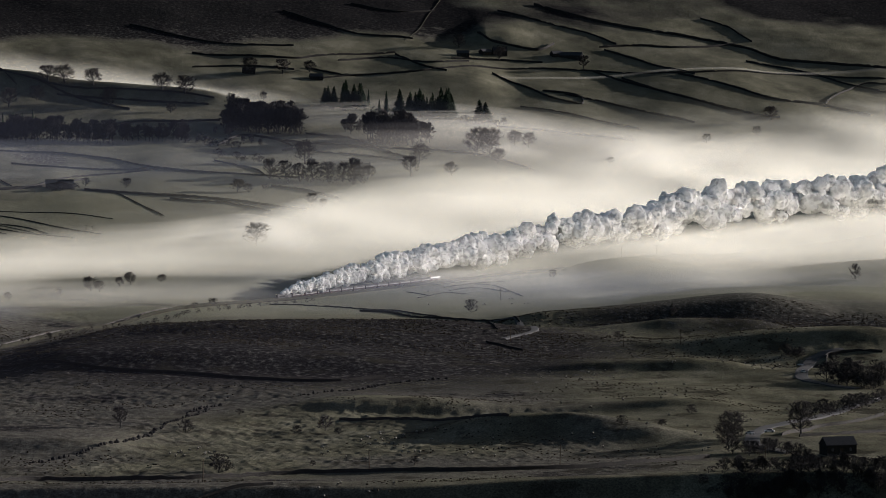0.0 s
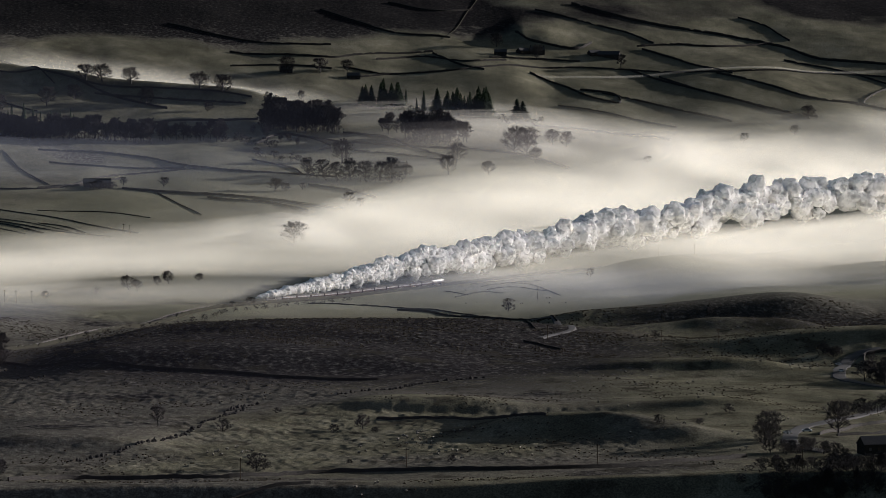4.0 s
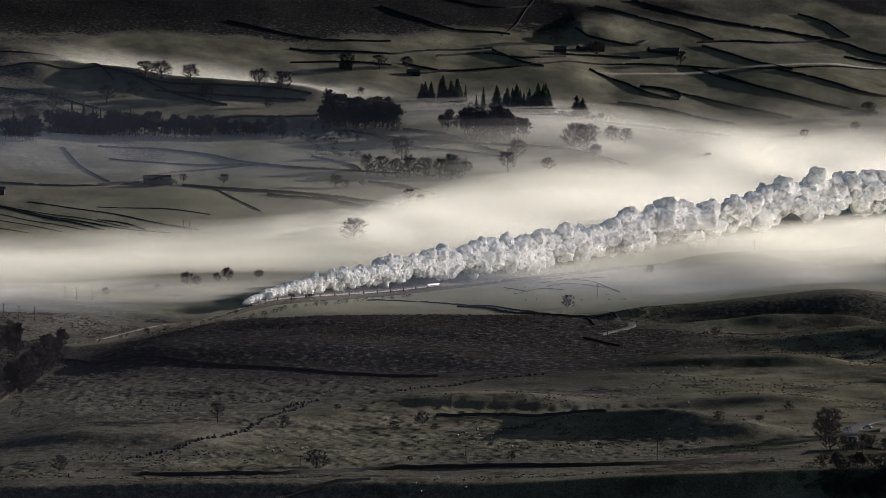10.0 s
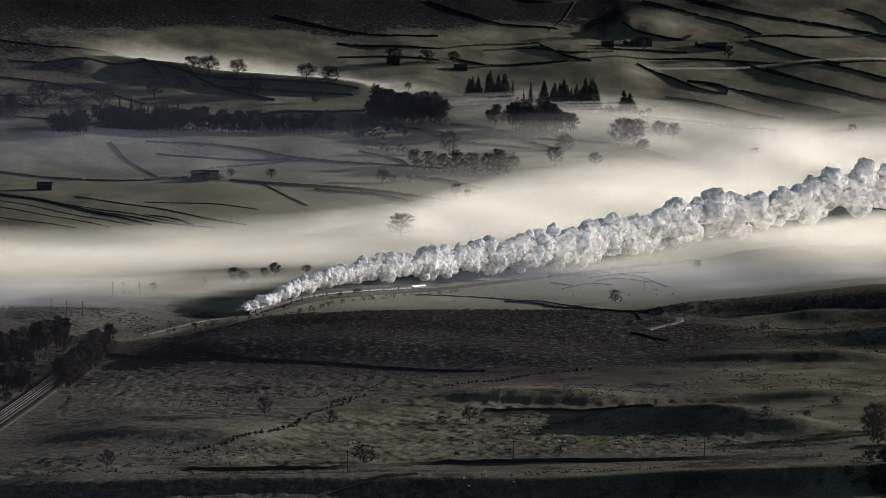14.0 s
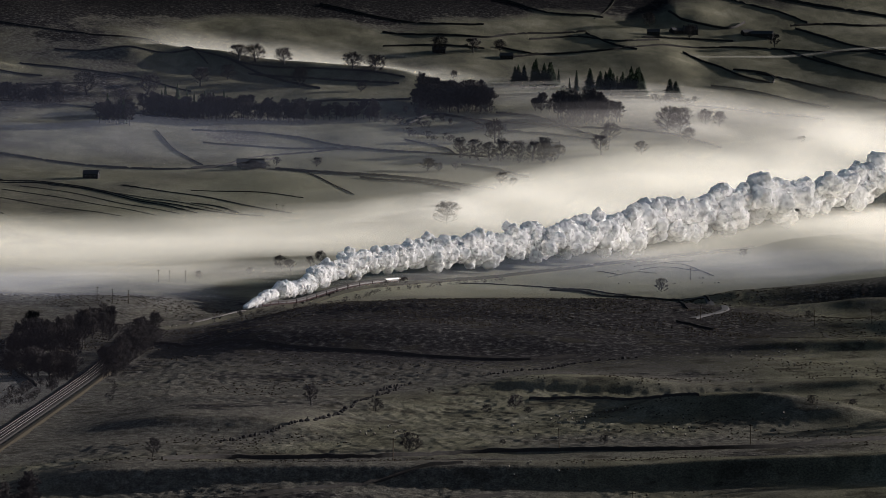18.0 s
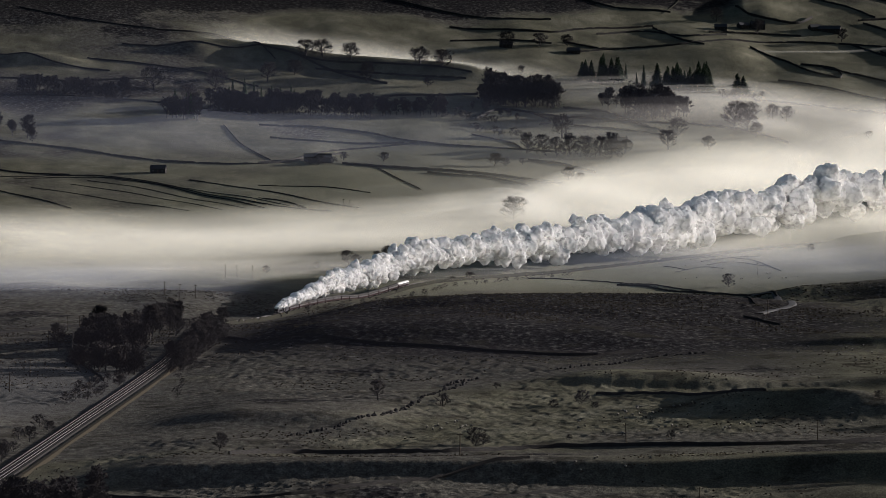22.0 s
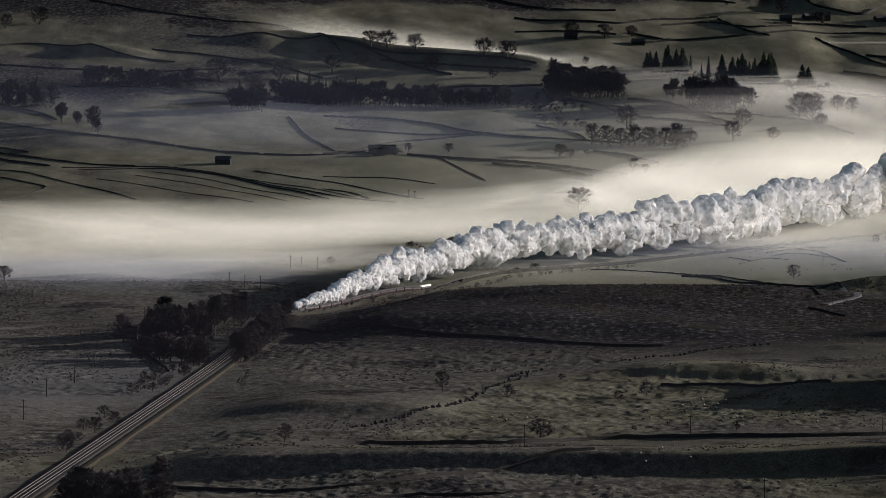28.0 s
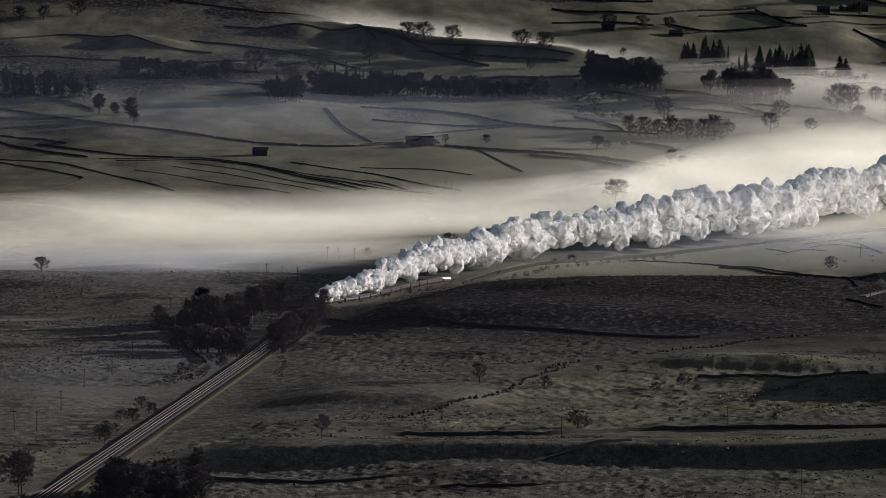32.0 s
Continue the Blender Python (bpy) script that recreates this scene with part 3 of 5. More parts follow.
def mist_ribbon(near, far, heights, mat, label, spread=0.12):
    """A long bank of mist between its near and its far edge, in layers over the land."""
    bank = tagged(new("mist_bank"), label, "mist", "mist banks in the valley", kind="stuff")
    nu, nv = 200, 48

    def even(points):
        p = smooth_line(points, 8)
        d = np.concatenate([[0], np.cumsum(np.hypot(*np.diff(p, axis=0).T))])
        s = np.linspace(0, d[-1], nu)
        return np.stack([np.interp(s, d, p[:, 0]), np.interp(s, d, p[:, 1])], -1)

    lo, hi = even(near), even(far)
    v = np.linspace(0, 1, nv)
    for i, h in enumerate(heights):
        g = spread * (((i * 0.618) % 1) * 2 - 1)
        w = v * (1 + g)
        X = lo[:, None, 0] * (1 - w) + hi[:, None, 0] * w
        Y = lo[:, None, 1] * (1 - w) + hi[:, None, 1] * w
        Z = dale(X, Y) * 0.35 + broad(X, Y) * 0.65 + 1.2 + h * np.sin(np.pi * np.clip(v, 0, 1))[None] ** 0.5
        co = np.stack([X.ravel(), Y.ravel(), Z.ravel()], -1)
        f = [(a * nv + b, a * nv + b + 1, (a + 1) * nv + b + 1, (a + 1) * nv + b) for a in range(nu - 1) for b in range(nv - 1)]
        me = mesh_of("veil", co, f, mat, True)
        layer = me.uv_layers.new(name="bank")
        idx = np.empty(len(me.loops), np.int32)
        me.loops.foreach_get("vertex_index", idx)
        layer.data.foreach_set("uv", np.stack([idx // nv / (nu - 1), idx % nv / (nv - 1)], -1).astype(np.float32).ravel())
        part("veil", me, bank)


# the haze materials tint sheets that put airlight over the dark land behind
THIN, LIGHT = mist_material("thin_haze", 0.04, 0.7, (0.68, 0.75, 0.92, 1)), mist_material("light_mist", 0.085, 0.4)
VEIL = mist_material("tree_haze", 0.022, 0.8, (0.86, 0.83, 0.82, 1))
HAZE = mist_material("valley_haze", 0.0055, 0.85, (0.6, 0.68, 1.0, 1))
NEAR_HAZE = mist_material("near_haze", 0.0065, 0.85, (0.8, 0.75, 0.98, 1))
VALLEY = ribbon_material("valley_mist", 0.22, [(0.0, 0), (0.2, 0.24), (0.5, 0.7), (0.8, 1), (0.97, 0)], [(0, 0.26), (0.3, 0.5), (0.55, 0.68), (0.75, 0.84), (1, 0.9)])
SLOPE = ribbon_material("slope_mist", 0.055, [(0.0, 0), (0.25, 1), (0.5, 0.55), (0.97, 0)], [(0, 0), (0.2, 0.4), (0.4, 0.75), (0.7, 1), (1, 1)], 0.15)
RIDGE = ribbon_material("ridge_mist", 0.12, [(0.0, 0), (0.1, 1), (0.3, 0.75), (0.8, 0)], [(0.0, 0), (0.35, 1), (0.6, 0.9), (0.8, 0.6), (1, 0)])
VALLEY_NEAR = [(-518, 2442), (-467, 2456), (-405, 2489), (-360, 2520), (-341, 2653), (-310, 2760), (-297, 2860), (-219, 2900), (-141, 2920), (-65, 2930), (19, 2890), (100, 2860), (181, 2840), (254, 2830), (312, 2820), (430, 2830)]
VALLEY_FAR = [(-678, 3200), (-612, 3223), (-536, 3296), (-449, 3318), (-377, 3340), (-300, 3408), (-235, 3453), (-187, 3517), (-133, 3598), (-85, 3701), (-28, 3791), (23, 3861), (76, 3928), (131, 4009), (190, 4117), (261, 4199), (348, 4247), (449, 4345), (567, 4444)]
SLOPE_FAR = [(-340, 3560), (-273, 3660), (-202, 3809), (-119, 4118), (-32, 4210), (82, 4235), (197, 4272), (355, 4338), (461, 4461), (579, 4538)]
mist_ribbon(VALLEY_NEAR, VALLEY_FAR, (1, 2, 4, 6, 8, 11, 14), VALLEY, 'white radiation mist lying along the valley floor')
mist_ribbon([(x + 20, y - 170) for x, y in VALLEY_FAR[5:]], SLOPE_FAR, (2, 4, 7, 10, 14), SLOPE, 'thin mist thinning out up the fell side', 0.3)
mist_ribbon([(-520, 4185), (-471, 4150), (-419, 4138), (-363, 4133), (-297, 4133), (-220, 4138), (-143, 4157), (-98, 4156)], [(-525, 4283), (-486, 4280), (-434, 4284), (-364, 4265), (-306, 4262), (-230, 4233), (-144, 4194), (-99, 4188)], (1, 2, 4, 6), RIDGE, 'bank of mist trailing over the hillside behind a row of trees')
mist_bank(-200, 4100, 149, 4178, 90, (2, 7), LIGHT, 'thin mist drifting between the conifers')
mist_bank(-182, 4061, 397, 4137, 110, (2, 6), LIGHT, 'thin mist drifting between the conifers')
mist_bank(-7, 3916, 105, 3981, 60, (6, 12), LIGHT, 'mist round a clump of field trees')
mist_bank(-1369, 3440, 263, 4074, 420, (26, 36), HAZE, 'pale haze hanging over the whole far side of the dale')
# this sheet is added to lift the near ground's dark tones
mist_bank(-1700, 1850, 150, 1850, 950, (20,), NEAR_HAZE, 'pale haze hanging over the near fields')
mist_bank(-410, 2676, -119, 2921, 150, (3, 7), LIGHT, 'thin mist round the bushes above the line')
mist_bank(-623, 2566, -248, 2699, 265, (2, 5, 9), THIN, 'faint haze over the near bank')
mist_bank(-198, 3320, -97, 3365, 80, (8, 14, 20, 25), LIGHT, 'mist round a lone field tree')
# these sheets are added to pale the trees behind them
mist_bank(-240, 3830, 330, 3960, 120, (24, 30, 36), VEIL, 'pale haze before the field trees')
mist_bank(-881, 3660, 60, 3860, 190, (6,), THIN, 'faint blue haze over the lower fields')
mist_bank(-151, 4277, 627, 4607, 6, (0.4,), LIGHT, 'streak of mist along a hillside wall')
mist_bank(-225, 2871, 363, 2950, 318, (3, 8), THIN, 'thin haze above the frosted near fields')


# ---- dry stone walls ----
def stone_wall(points, high=1.5, wide=0.8, label="weathered dry stone wall crossing winter pasture", mat=STONE):
    p = smooth_line(points, 6)
    d = np.concatenate([[0], np.cumsum(np.hypot(*np.diff(p, axis=0).T))])
    n = max(2, int(d[-1] / 3.0))
    s = np.linspace(0, d[-1], n)
    x, y = np.interp(s, d, p[:, 0]), np.interp(s, d, p[:, 1])
    tx, ty = np.gradient(x), np.gradient(y)
    q = np.hypot(tx, ty)
    nx, ny = -ty / q, tx / q
    rng = np.random.default_rng(int(abs(points[0][0]) * 10) + n)
    top = high * (0.85 + 0.3 * rng.random(n))
    top[rng.random(n) < 0.03] *= 0.45
    z = ground_z(x, y)
    cx, cy = float(x.mean()), float(y.mean())
    v, f = [], []
    for i in range(n):
        for o, h in ((wide * 0.6, -1.2), (wide * 0.35, top[i] * 0.9), (0, top[i]), (-wide * 0.35, top[i] * 0.9), (-wide * 0.6, -1.2)):
            v.append((x[i] + nx[i] * o - cx, y[i] + ny[i] * o - cy, z[i] + h))
    for i in range(n - 1):
        f += [(i * 5 + k, i * 5 + k + 1, i * 5 + 6 + k, i * 5 + 5 + k) for k in range(4)]
    f += [(0, 1, 2, 3, 4), tuple((n - 1) * 5 + k for k in (4, 3, 2, 1, 0))]
    ob = tagged(new("dry_stone_wall", mesh_of("dry_stone_wall", v, f, mat)), label, "wall", "dry stone walls")
    ob.location = (cx, cy, 0)


stone_wall([(-170, 1512), (-150, 1543), (-122, 1551), (-92, 1563), (-65, 1589), (-40, 1597), (3, 1582), (36, 1594), (68, 1617), (105, 1659)], 1.5)
stone_wall([(-255, 2214), (-213, 2133), (-164, 2088), (-126, 2072), (-101, 2054), (-61, 2039), (-28, 2060)], 1.4)
stone_wall([(-114, 2788), (-69, 2781), (-23, 2722), (6, 2640), (30, 2314)], 0.8)
stone_wall([(-45, 1825), (-20, 1820), (4, 1792), (27, 1742)], 1.2)
stone_wall([(-420, 2178), (-395, 2241), (-364, 2275), (-341, 2297)], 1.5)
stone_wall([(-336, 2243), (-309, 2065), (-273, 1915)], 1.5)
stone_wall([(-258, 1334), (-249, 1366)], 1.4)
stone_wall([(-200, 1400), (-165, 1386), (-129, 1400), (-93, 1435), (-59, 1457)], 1.1)
stone_wall([(-156, 1343), (-117, 1375), (-85, 1385), (-43, 1425)], 1.0)
stone_wall([(-717, 3732), (-663, 3705), (-597, 3671), (-550, 3661), (-507, 3639), (-440, 3616), (-381, 3626), (-346, 3666), (-317, 3727)], 1.6)
stone_wall([(-382, 3633), (-356, 3662), (-338, 3713), (-314, 3749), (-246, 3791)], 1.4)
stone_wall([(-404, 3845), (-354, 3856), (-301, 3840), (-261, 3793), (-210, 3779), (-159, 3776), (-129, 3777)], 1.6)
stone_wall([(-311, 3655), (-256, 3639), (-202, 3636), (-147, 3601), (-117, 3588)], 2.0)
stone_wall([(-286, 3651), (-251, 3571), (-234, 3528)], 0.8)
stone_wall([(-693, 3605), (-654, 3598), (-629, 3571)], 1.4)
stone_wall([(-687, 3572), (-641, 3526), (-597, 3493)], 1.4)
stone_wall([(-668, 3471), (-618, 3454), (-579, 3416), (-530, 3372), (-501, 3336)], 0.7)
stone_wall([(-571, 3481), (-513, 3508), (-453, 3486), (-400, 3439), (-351, 3385)], 0.7)
stone_wall([(-427, 3511), (-366, 3479), (-316, 3440), (-277, 3418)], 0.7)
stone_wall([(-664, 3454), (-598, 3394), (-580, 3368), (-599, 3296), (-625, 3248)], 0.7)
stone_wall([(-361, 3435), (-337, 3424), (-319, 3402)], 0.7)
stone_wall([(-369, 3506), (-313, 3510), (-274, 3496)], 0.6)
stone_wall([(-434, 3827), (-411, 3755), (-374, 3655)], 0.9)
stone_wall([(-435, 4141), (-406, 4125), (-378, 4120), (-328, 4124), (-268, 4133), (-224, 4134)], 1.6)
stone_wall([(-400, 4123), (-366, 4111), (-332, 4097), (-303, 4078)], 2.2)
stone_wall([(-376, 4108), (-322, 4111), (-267, 4117), (-229, 4122)], 1.9)
stone_wall([(-324, 4004), (-262, 4044), (-215, 4070)], 1.9)
stone_wall([(-211, 3947), (-190, 4001), (-163, 3990), (-140, 3948), (-150, 3933)], 1.9)
stone_wall([(-185, 4006), (-141, 3974), (-98, 3964), (-45, 3970), (-13, 3975)], 1.9)
stone_wall([(-131, 4021), (-88, 4001), (-66, 3967), (-28, 3925)], 1.9)
stone_wall([(-13, 3983), (35, 3969), (82, 3916)], 1.6)
stone_wall([(-152, 3718), (-121, 3705), (-91, 3671)], 1.8)
stone_wall([(-757, 3938), (-718, 3951), (-654, 3961), (-581, 3978), (-515, 4014)], 1.4)
stone_wall([(-568, 4124), (-535, 4124), (-469, 4133), (-435, 4141)], 1.4)
stone_wall([(-746, 3883), (-714, 3870)], 1.8)
stone_wall([(-543, 4185), (-476, 4196), (-416, 4116)], 1.4)
stone_wall([(-654, 3572), (-614, 3538), (-572, 3517), (-529, 3519)], 1.1)
stone_wall([(-586, 3485), (-524, 3517), (-484, 3508), (-438, 3481), (-396, 3444), (-344, 3401), (-298, 3394)], 0.7)
stone_wall([(-510, 3489), (-449, 3457), (-365, 3377)], 0.4)
stone_wall([(-521, 3466), (-455, 3432), (-382, 3360)], 0.4)
stone_wall([(-549, 3437), (-489, 3407), (-407, 3344)], 0.4)
stone_wall([(-488, 3499), (-413, 3468), (-331, 3404)], 0.4)
stone_wall([(-642, 3887), (-555, 3909), (-492, 3911), (-416, 3898)], 1.4)
stone_wall([(-723, 3808), (-653, 3765), (-633, 3740)], 1.4)
stone_wall([(-770, 4008), (-703, 4054), (-631, 4023), (-566, 4024)], 1.4)
stone_wall([(-686, 4226), (-613, 4199), (-543, 4189)], 1.3)
stone_wall([(-594, 4065), (-538, 4060), (-482, 4053), (-424, 4034)], 1.3)
stone_wall([(-235, 3626), (-186, 3605), (-146, 3570)], 1.5)
stone_wall([(-388, 3790), (-322, 3784), (-266, 3786)], 1.5)
stone_wall([(-209, 3853), (-171, 3815), (-159, 3776)], 1.5)
stone_wall([(-118, 3931), (-76, 3925), (-34, 3911)], 1.5)
stone_wall([(53, 4143), (120, 4150), (185, 4117)], 1.5)
stone_wall([(78, 4258), (134, 4233), (195, 4203)], 1.5)
stone_wall([(-108, 4367), (-61, 4400), (-14, 4380), (27, 4410)], 1.9)
stone_wall([(-254, 4277), (-210, 4298), (-152, 4309)], 1.8)
stone_wall([(326, 4537), (385, 4517), (430, 4488), (469, 4463)], 1.9)
stone_wall([(187, 4413), (231, 4351), (292, 4303)], 1.9)
stone_wall([(-101, 4616), (-52, 4604), (-9, 4632)], 1.8)
stone_wall([(60, 4641), (109, 4608), (157, 4584), (187, 4552)], 2.0)
stone_wall([(-129, 4290), (-83, 4321), (-20, 4340), (69, 4415), (146, 4440), (247, 4435), (371, 4499), (474, 4514)], 1.8)
stone_wall([(37, 4524), (52, 4500), (88, 4495), (106, 4501), (119, 4526)], 2.5)
stone_wall([(101, 4686), (135, 4654), (184, 4631), (245, 4626), (295, 4622), (336, 4597), (376, 4556), (478, 4551)], 2.8)
stone_wall([(168, 4533), (211, 4557), (255, 4569), (319, 4618)], 2.2)
stone_wall([(173, 4524), (202, 4498), (231, 4464), (265, 4433)], 2.2)
stone_wall([(158, 4438), (209, 4374), (259, 4327), (309, 4298), (342, 4280)], 2.2)
stone_wall([(247, 4430), (303, 4389), (348, 4358), (396, 4369), (441, 4351)], 2.2)
stone_wall([(51, 4368), (85, 4342), (113, 4300), (141, 4287), (137, 4323), (102, 4330)], 2.0)
stone_wall([(125, 4323), (171, 4302), (220, 4260), (253, 4239)], 2.0)
stone_wall([(395, 4364), (405, 4404), (442, 4486), (472, 4494)], 1.8)
# the darker turf material paints out this wall's sunlit face
stone_wall([(-41, 4481), (-27, 4536), (-15, 4617), (-3, 4680)], 0.7, mat=HEDGE_LINE)
stone_wall([(-258, 4335), (-194, 4341), (-154, 4351), (-131, 4372), (-85, 4405), (-50, 4426)], 2.0)
stone_wall([(-50, 4418), (-20, 4362), (4, 4344)], 2.0)
stone_wall([(-141, 4323), (-106, 4315), (-78, 4323)], 1.8)
stone_wall([(287, 4705), (317, 4685), (339, 4633)], 1.9)
stone_wall([(-173, 4551), (-135, 4518), (-86, 4486), (-32, 4493)], 2.0)
stone_wall([(-328, 4418), (-267, 4389), (-208, 4385), (-156, 4403)], 1.9)
stone_wall([(9, 4410), (57, 4446), (105, 4456)], 1.9)
stone_wall([(230, 2202), (217, 2203), (205, 2198), (199, 2185), (195, 2091)], 1.4)
stone_wall([(197, 1880), (175, 1826), (159, 1801), (139, 1726)], 1.4)
stone_wall([(187, 1770), (163, 1738), (146, 1722)], 1.2)
stone_wall([(-54, 2733), (-32, 2714), (-10, 2652), (11, 2626), (32, 2572), (45, 2480)], 1.3)
stone_wall([(23, 2230), (32, 2220), (42, 2206)], 1.0)
stone_wall([(1, 2976), (21, 3076), (46, 3073)], 0.45, 1.2, "low furrow bank in lit pasture", HEDGE_LINE)
stone_wall([(5, 2952), (25, 2988), (46, 2960)], 0.45, 1.2, "low furrow bank in lit pasture", HEDGE_LINE)
stone_wall([(23, 3073), (41, 3007), (55, 2905)], 0.45, 1.2, "low furrow bank in lit pasture", HEDGE_LINE)
stone_wall([(-17, 2872), (1, 2934), (16, 2930)], 0.45, 1.2, "low furrow bank in lit pasture", HEDGE_LINE)
stone_wall([(-25, 2936), (-9, 2900)], 0.45, 1.2, "low furrow bank in lit pasture", HEDGE_LINE)
stone_wall([(-7, 3063), (5, 3106), (17, 3120)], 0.45, 1.2, "low furrow bank in lit pasture", HEDGE_LINE)


def stone_row(points, size, label):
    """The remains of a wall: single stones, some still upright, with gaps between."""
    p = smooth_line(points, 8)
    d = np.concatenate([[0], np.cumsum(np.hypot(*np.diff(p, axis=0).T))])
    rng = np.random.default_rng(int(d[-1]) + 3)
    verts, faces, count, s = [], [], 0, 0.0
    bm = bmesh.new()
    bmesh.ops.create_icosphere(bm, subdivisions=1, radius=1.0)
    ball, tris = np.array([v.co[:] for v in bm.verts]), np.array([[v.index for v in f.verts] for f in bm.faces])
    bm.free()
    while s < d[-1]:
        x, y = np.interp(s, d, p[:, 0]) + rng.normal() * 0.5, np.interp(s, d, p[:, 1]) + rng.normal() * 0.8
        k = size * rng.uniform(0.5, 1.3)
        v = ball * (1 + rng.uniform(-0.25, 0.25, len(ball)))[:, None] * (k * rng.uniform(0.7, 1.2), k * rng.uniform(0.6, 1.0), k * rng.uniform(0.6, 1.3))
        verts.append(v + (x, y, gz(x, y) + k * 0.3))
        faces.append(tris + count)
        count += len(ball)
        s += size * rng.uniform(1.2, 5.5)
    tagged(new("tumbled_wall", mesh_of("tumbled_wall", np.concatenate(verts), np.concatenate(faces).tolist(), STONE)), label, "wall", "dry stone walls")


stone_row([(-159, 1618), (-140, 1658), (-127, 1699), (-117, 1790), (-103, 1871)], 0.8, "tumbled remains of a dry stone wall on rough pasture")
stone_row([(-66, 1949), (-49, 1977), (-25, 2028), (4, 2052)], 0.9, "tumbled remains of a dry stone wall on rough pasture")
stone_row([(-112, 1849), (-108, 1873), (-101, 1905)], 0.9, "tumbled remains of a dry stone wall on rough pasture")


# ---- trees ----
def twig_mesh(seed, height, reach, trunk_r, bole, limbs, twigs=6, thin=0.045, rise=0.35):
    """Trunk and twigs of a leafless tree: two meshes. bole: where the limbs begin; reach: the crown's half width, both as shares of the height."""
    rng = random.Random(seed)
    segs = [[], []]
    mid = 0.5 + bole * 0.35

    def bend(k):
        return Vector((rng.uniform(-1, 1), rng.uniform(-1, 1), rng.uniform(-0.5, 0.8))) * k

    def grow(a, way, length, r, depth):
        m = a + way * length * 0.5 + bend(length * 0.07)
        b = m + (way + bend(0.25) + Vector((0, 0, 0.12))).normalized() * length * 0.5
        # the crown ends in a dome
        if depth and (b.x * b.x + b.y * b.y) / (reach * height * 0.92) ** 2 + ((b.z - mid * height) / ((1 - mid) * height)) ** 2 > rng.uniform(0.88, 1.12):
            return
        segs[0 if depth == 0 else 1] += [(a, m, r, r * 0.75), (m, b, r * 0.75, r * 0.45)]
        if depth == 3:
            return
        for i in range(twigs):
            t = rng.uniform(0.3, 1.0)
            o = a.lerp(m, t * 2) if t < 0.5 else m.lerp(b, t * 2 - 1)
            w = (way * rng.uniform(0.5, 1.0) + bend(0.75)).normalized()
            grow(o, w, length * rng.uniform(0.42, 0.62), max(r * 0.5, thin), depth + 1)

    p, w = Vector((0, 0, -0.8)), Vector((0, 0, 1))
    steps, top = 7, height * 0.74
    spine = [p]
    for i in range(steps):
        w = (w + bend(0.1)).normalized()
        p = p + w * (top + 0.8) / steps
        spine.append(p)
    for i in range(steps):
        segs[0].append((spine[i], spine[i + 1], trunk_r * (1 - 0.8 * i / steps), trunk_r * (1 - 0.8 * (i + 1) / steps)))
    for i in range(limbs):
        t = bole + (1 - bole) * (i + rng.random()) / limbs
        z = t * steps
        o = spine[min(int(z), steps - 1)].lerp(spine[min(int(z), steps - 1) + 1], z - min(int(z), steps - 1))
        g = i * 2.4 + rng.uniform(-0.5, 0.5)
        k = (t - bole) / (1 - bole)
        out = math.sin(math.pi * (0.22 + 0.68 * k)) ** 0.7
        way = Vector((math.cos(g), math.sin(g), rise + 1.1 * k)).normalized()
        grow(o, way, height * reach * out * rng.uniform(0.6, 0.8), trunk_r * 0.42 * (1 - 0.5 * k), 0)
    out = []
    for name, k, mat, sides in (("trunk", 0, BARK, 5), ("crown", 1, TWIG, 3)):
        v, f = [], []
        for a, b, ra, rb in segs[k]:
            w = (b - a).normalized()
            s = w.orthogonal().normalized()
            t = w.cross(s)
            o = len(v)
            for c, r in ((a, ra), (b, rb)):
                for i in range(sides):
                    g = 6.283 * i / sides
                    v.append(c + (s * math.cos(g) + t * math.sin(g)) * r)
            f += [(o + i, o + (i + 1) % sides, o + sides + (i + 1) % sides, o + sides + i) for i in range(sides)]
        out.append(mesh_of(name, v, f, mat))
    return out


def conifer_mesh(seed, height, width):
    rng = random.Random(seed)
    bm = bmesh.new()
    tube(bm, (0, 0, -0.6), (0, 0, height), height * 0.018, 0.03, 6)
    trunk = mesh_from("trunk", bm, BARK)
    v, f = [], []
    z = height * 0.08
    while z < height:
        k = 1 - z / height
        reach = width / 2 * (k ** 0.8) * rng.uniform(0.75, 1.15) + 0.15
        for i in range(9):
            a = rng.uniform(0, 6.283)
            r = reach * rng.uniform(0.7, 1.1)
            d, s = Vector((math.cos(a), math.sin(a), 0)), Vector((-math.sin(a), math.cos(a), 0))
            zz = z + rng.uniform(-0.4, 0.4)
            o = len(v)
            wd = max(0.3, r * 0.34)
            v += [Vector((0, 0, zz + 0.5)), d * r * 0.55 + s * wd + Vector((0, 0, zz - 0.35)), d * r + Vector((0, 0, zz - r * 0.25)), d * r * 0.55 - s * wd + Vector((0, 0, zz - 0.35)), d * r * 0.5 + Vector((0, 0, zz + 0.25))]
            f += [(o, o + 1, o + 4), (o + 1, o + 2, o + 4), (o + 2, o + 3, o + 4), (o + 3, o, o + 4)]
        z += height * 0.035
    return trunk, mesh_of("crown", v, f, NEEDLE)


def tree_kind(meshes, name, label, category, group):
    root = tagged(new(name), label, category, group)
    for me in meshes:
        part(me.name.split(".")[0], me, root)
    return root


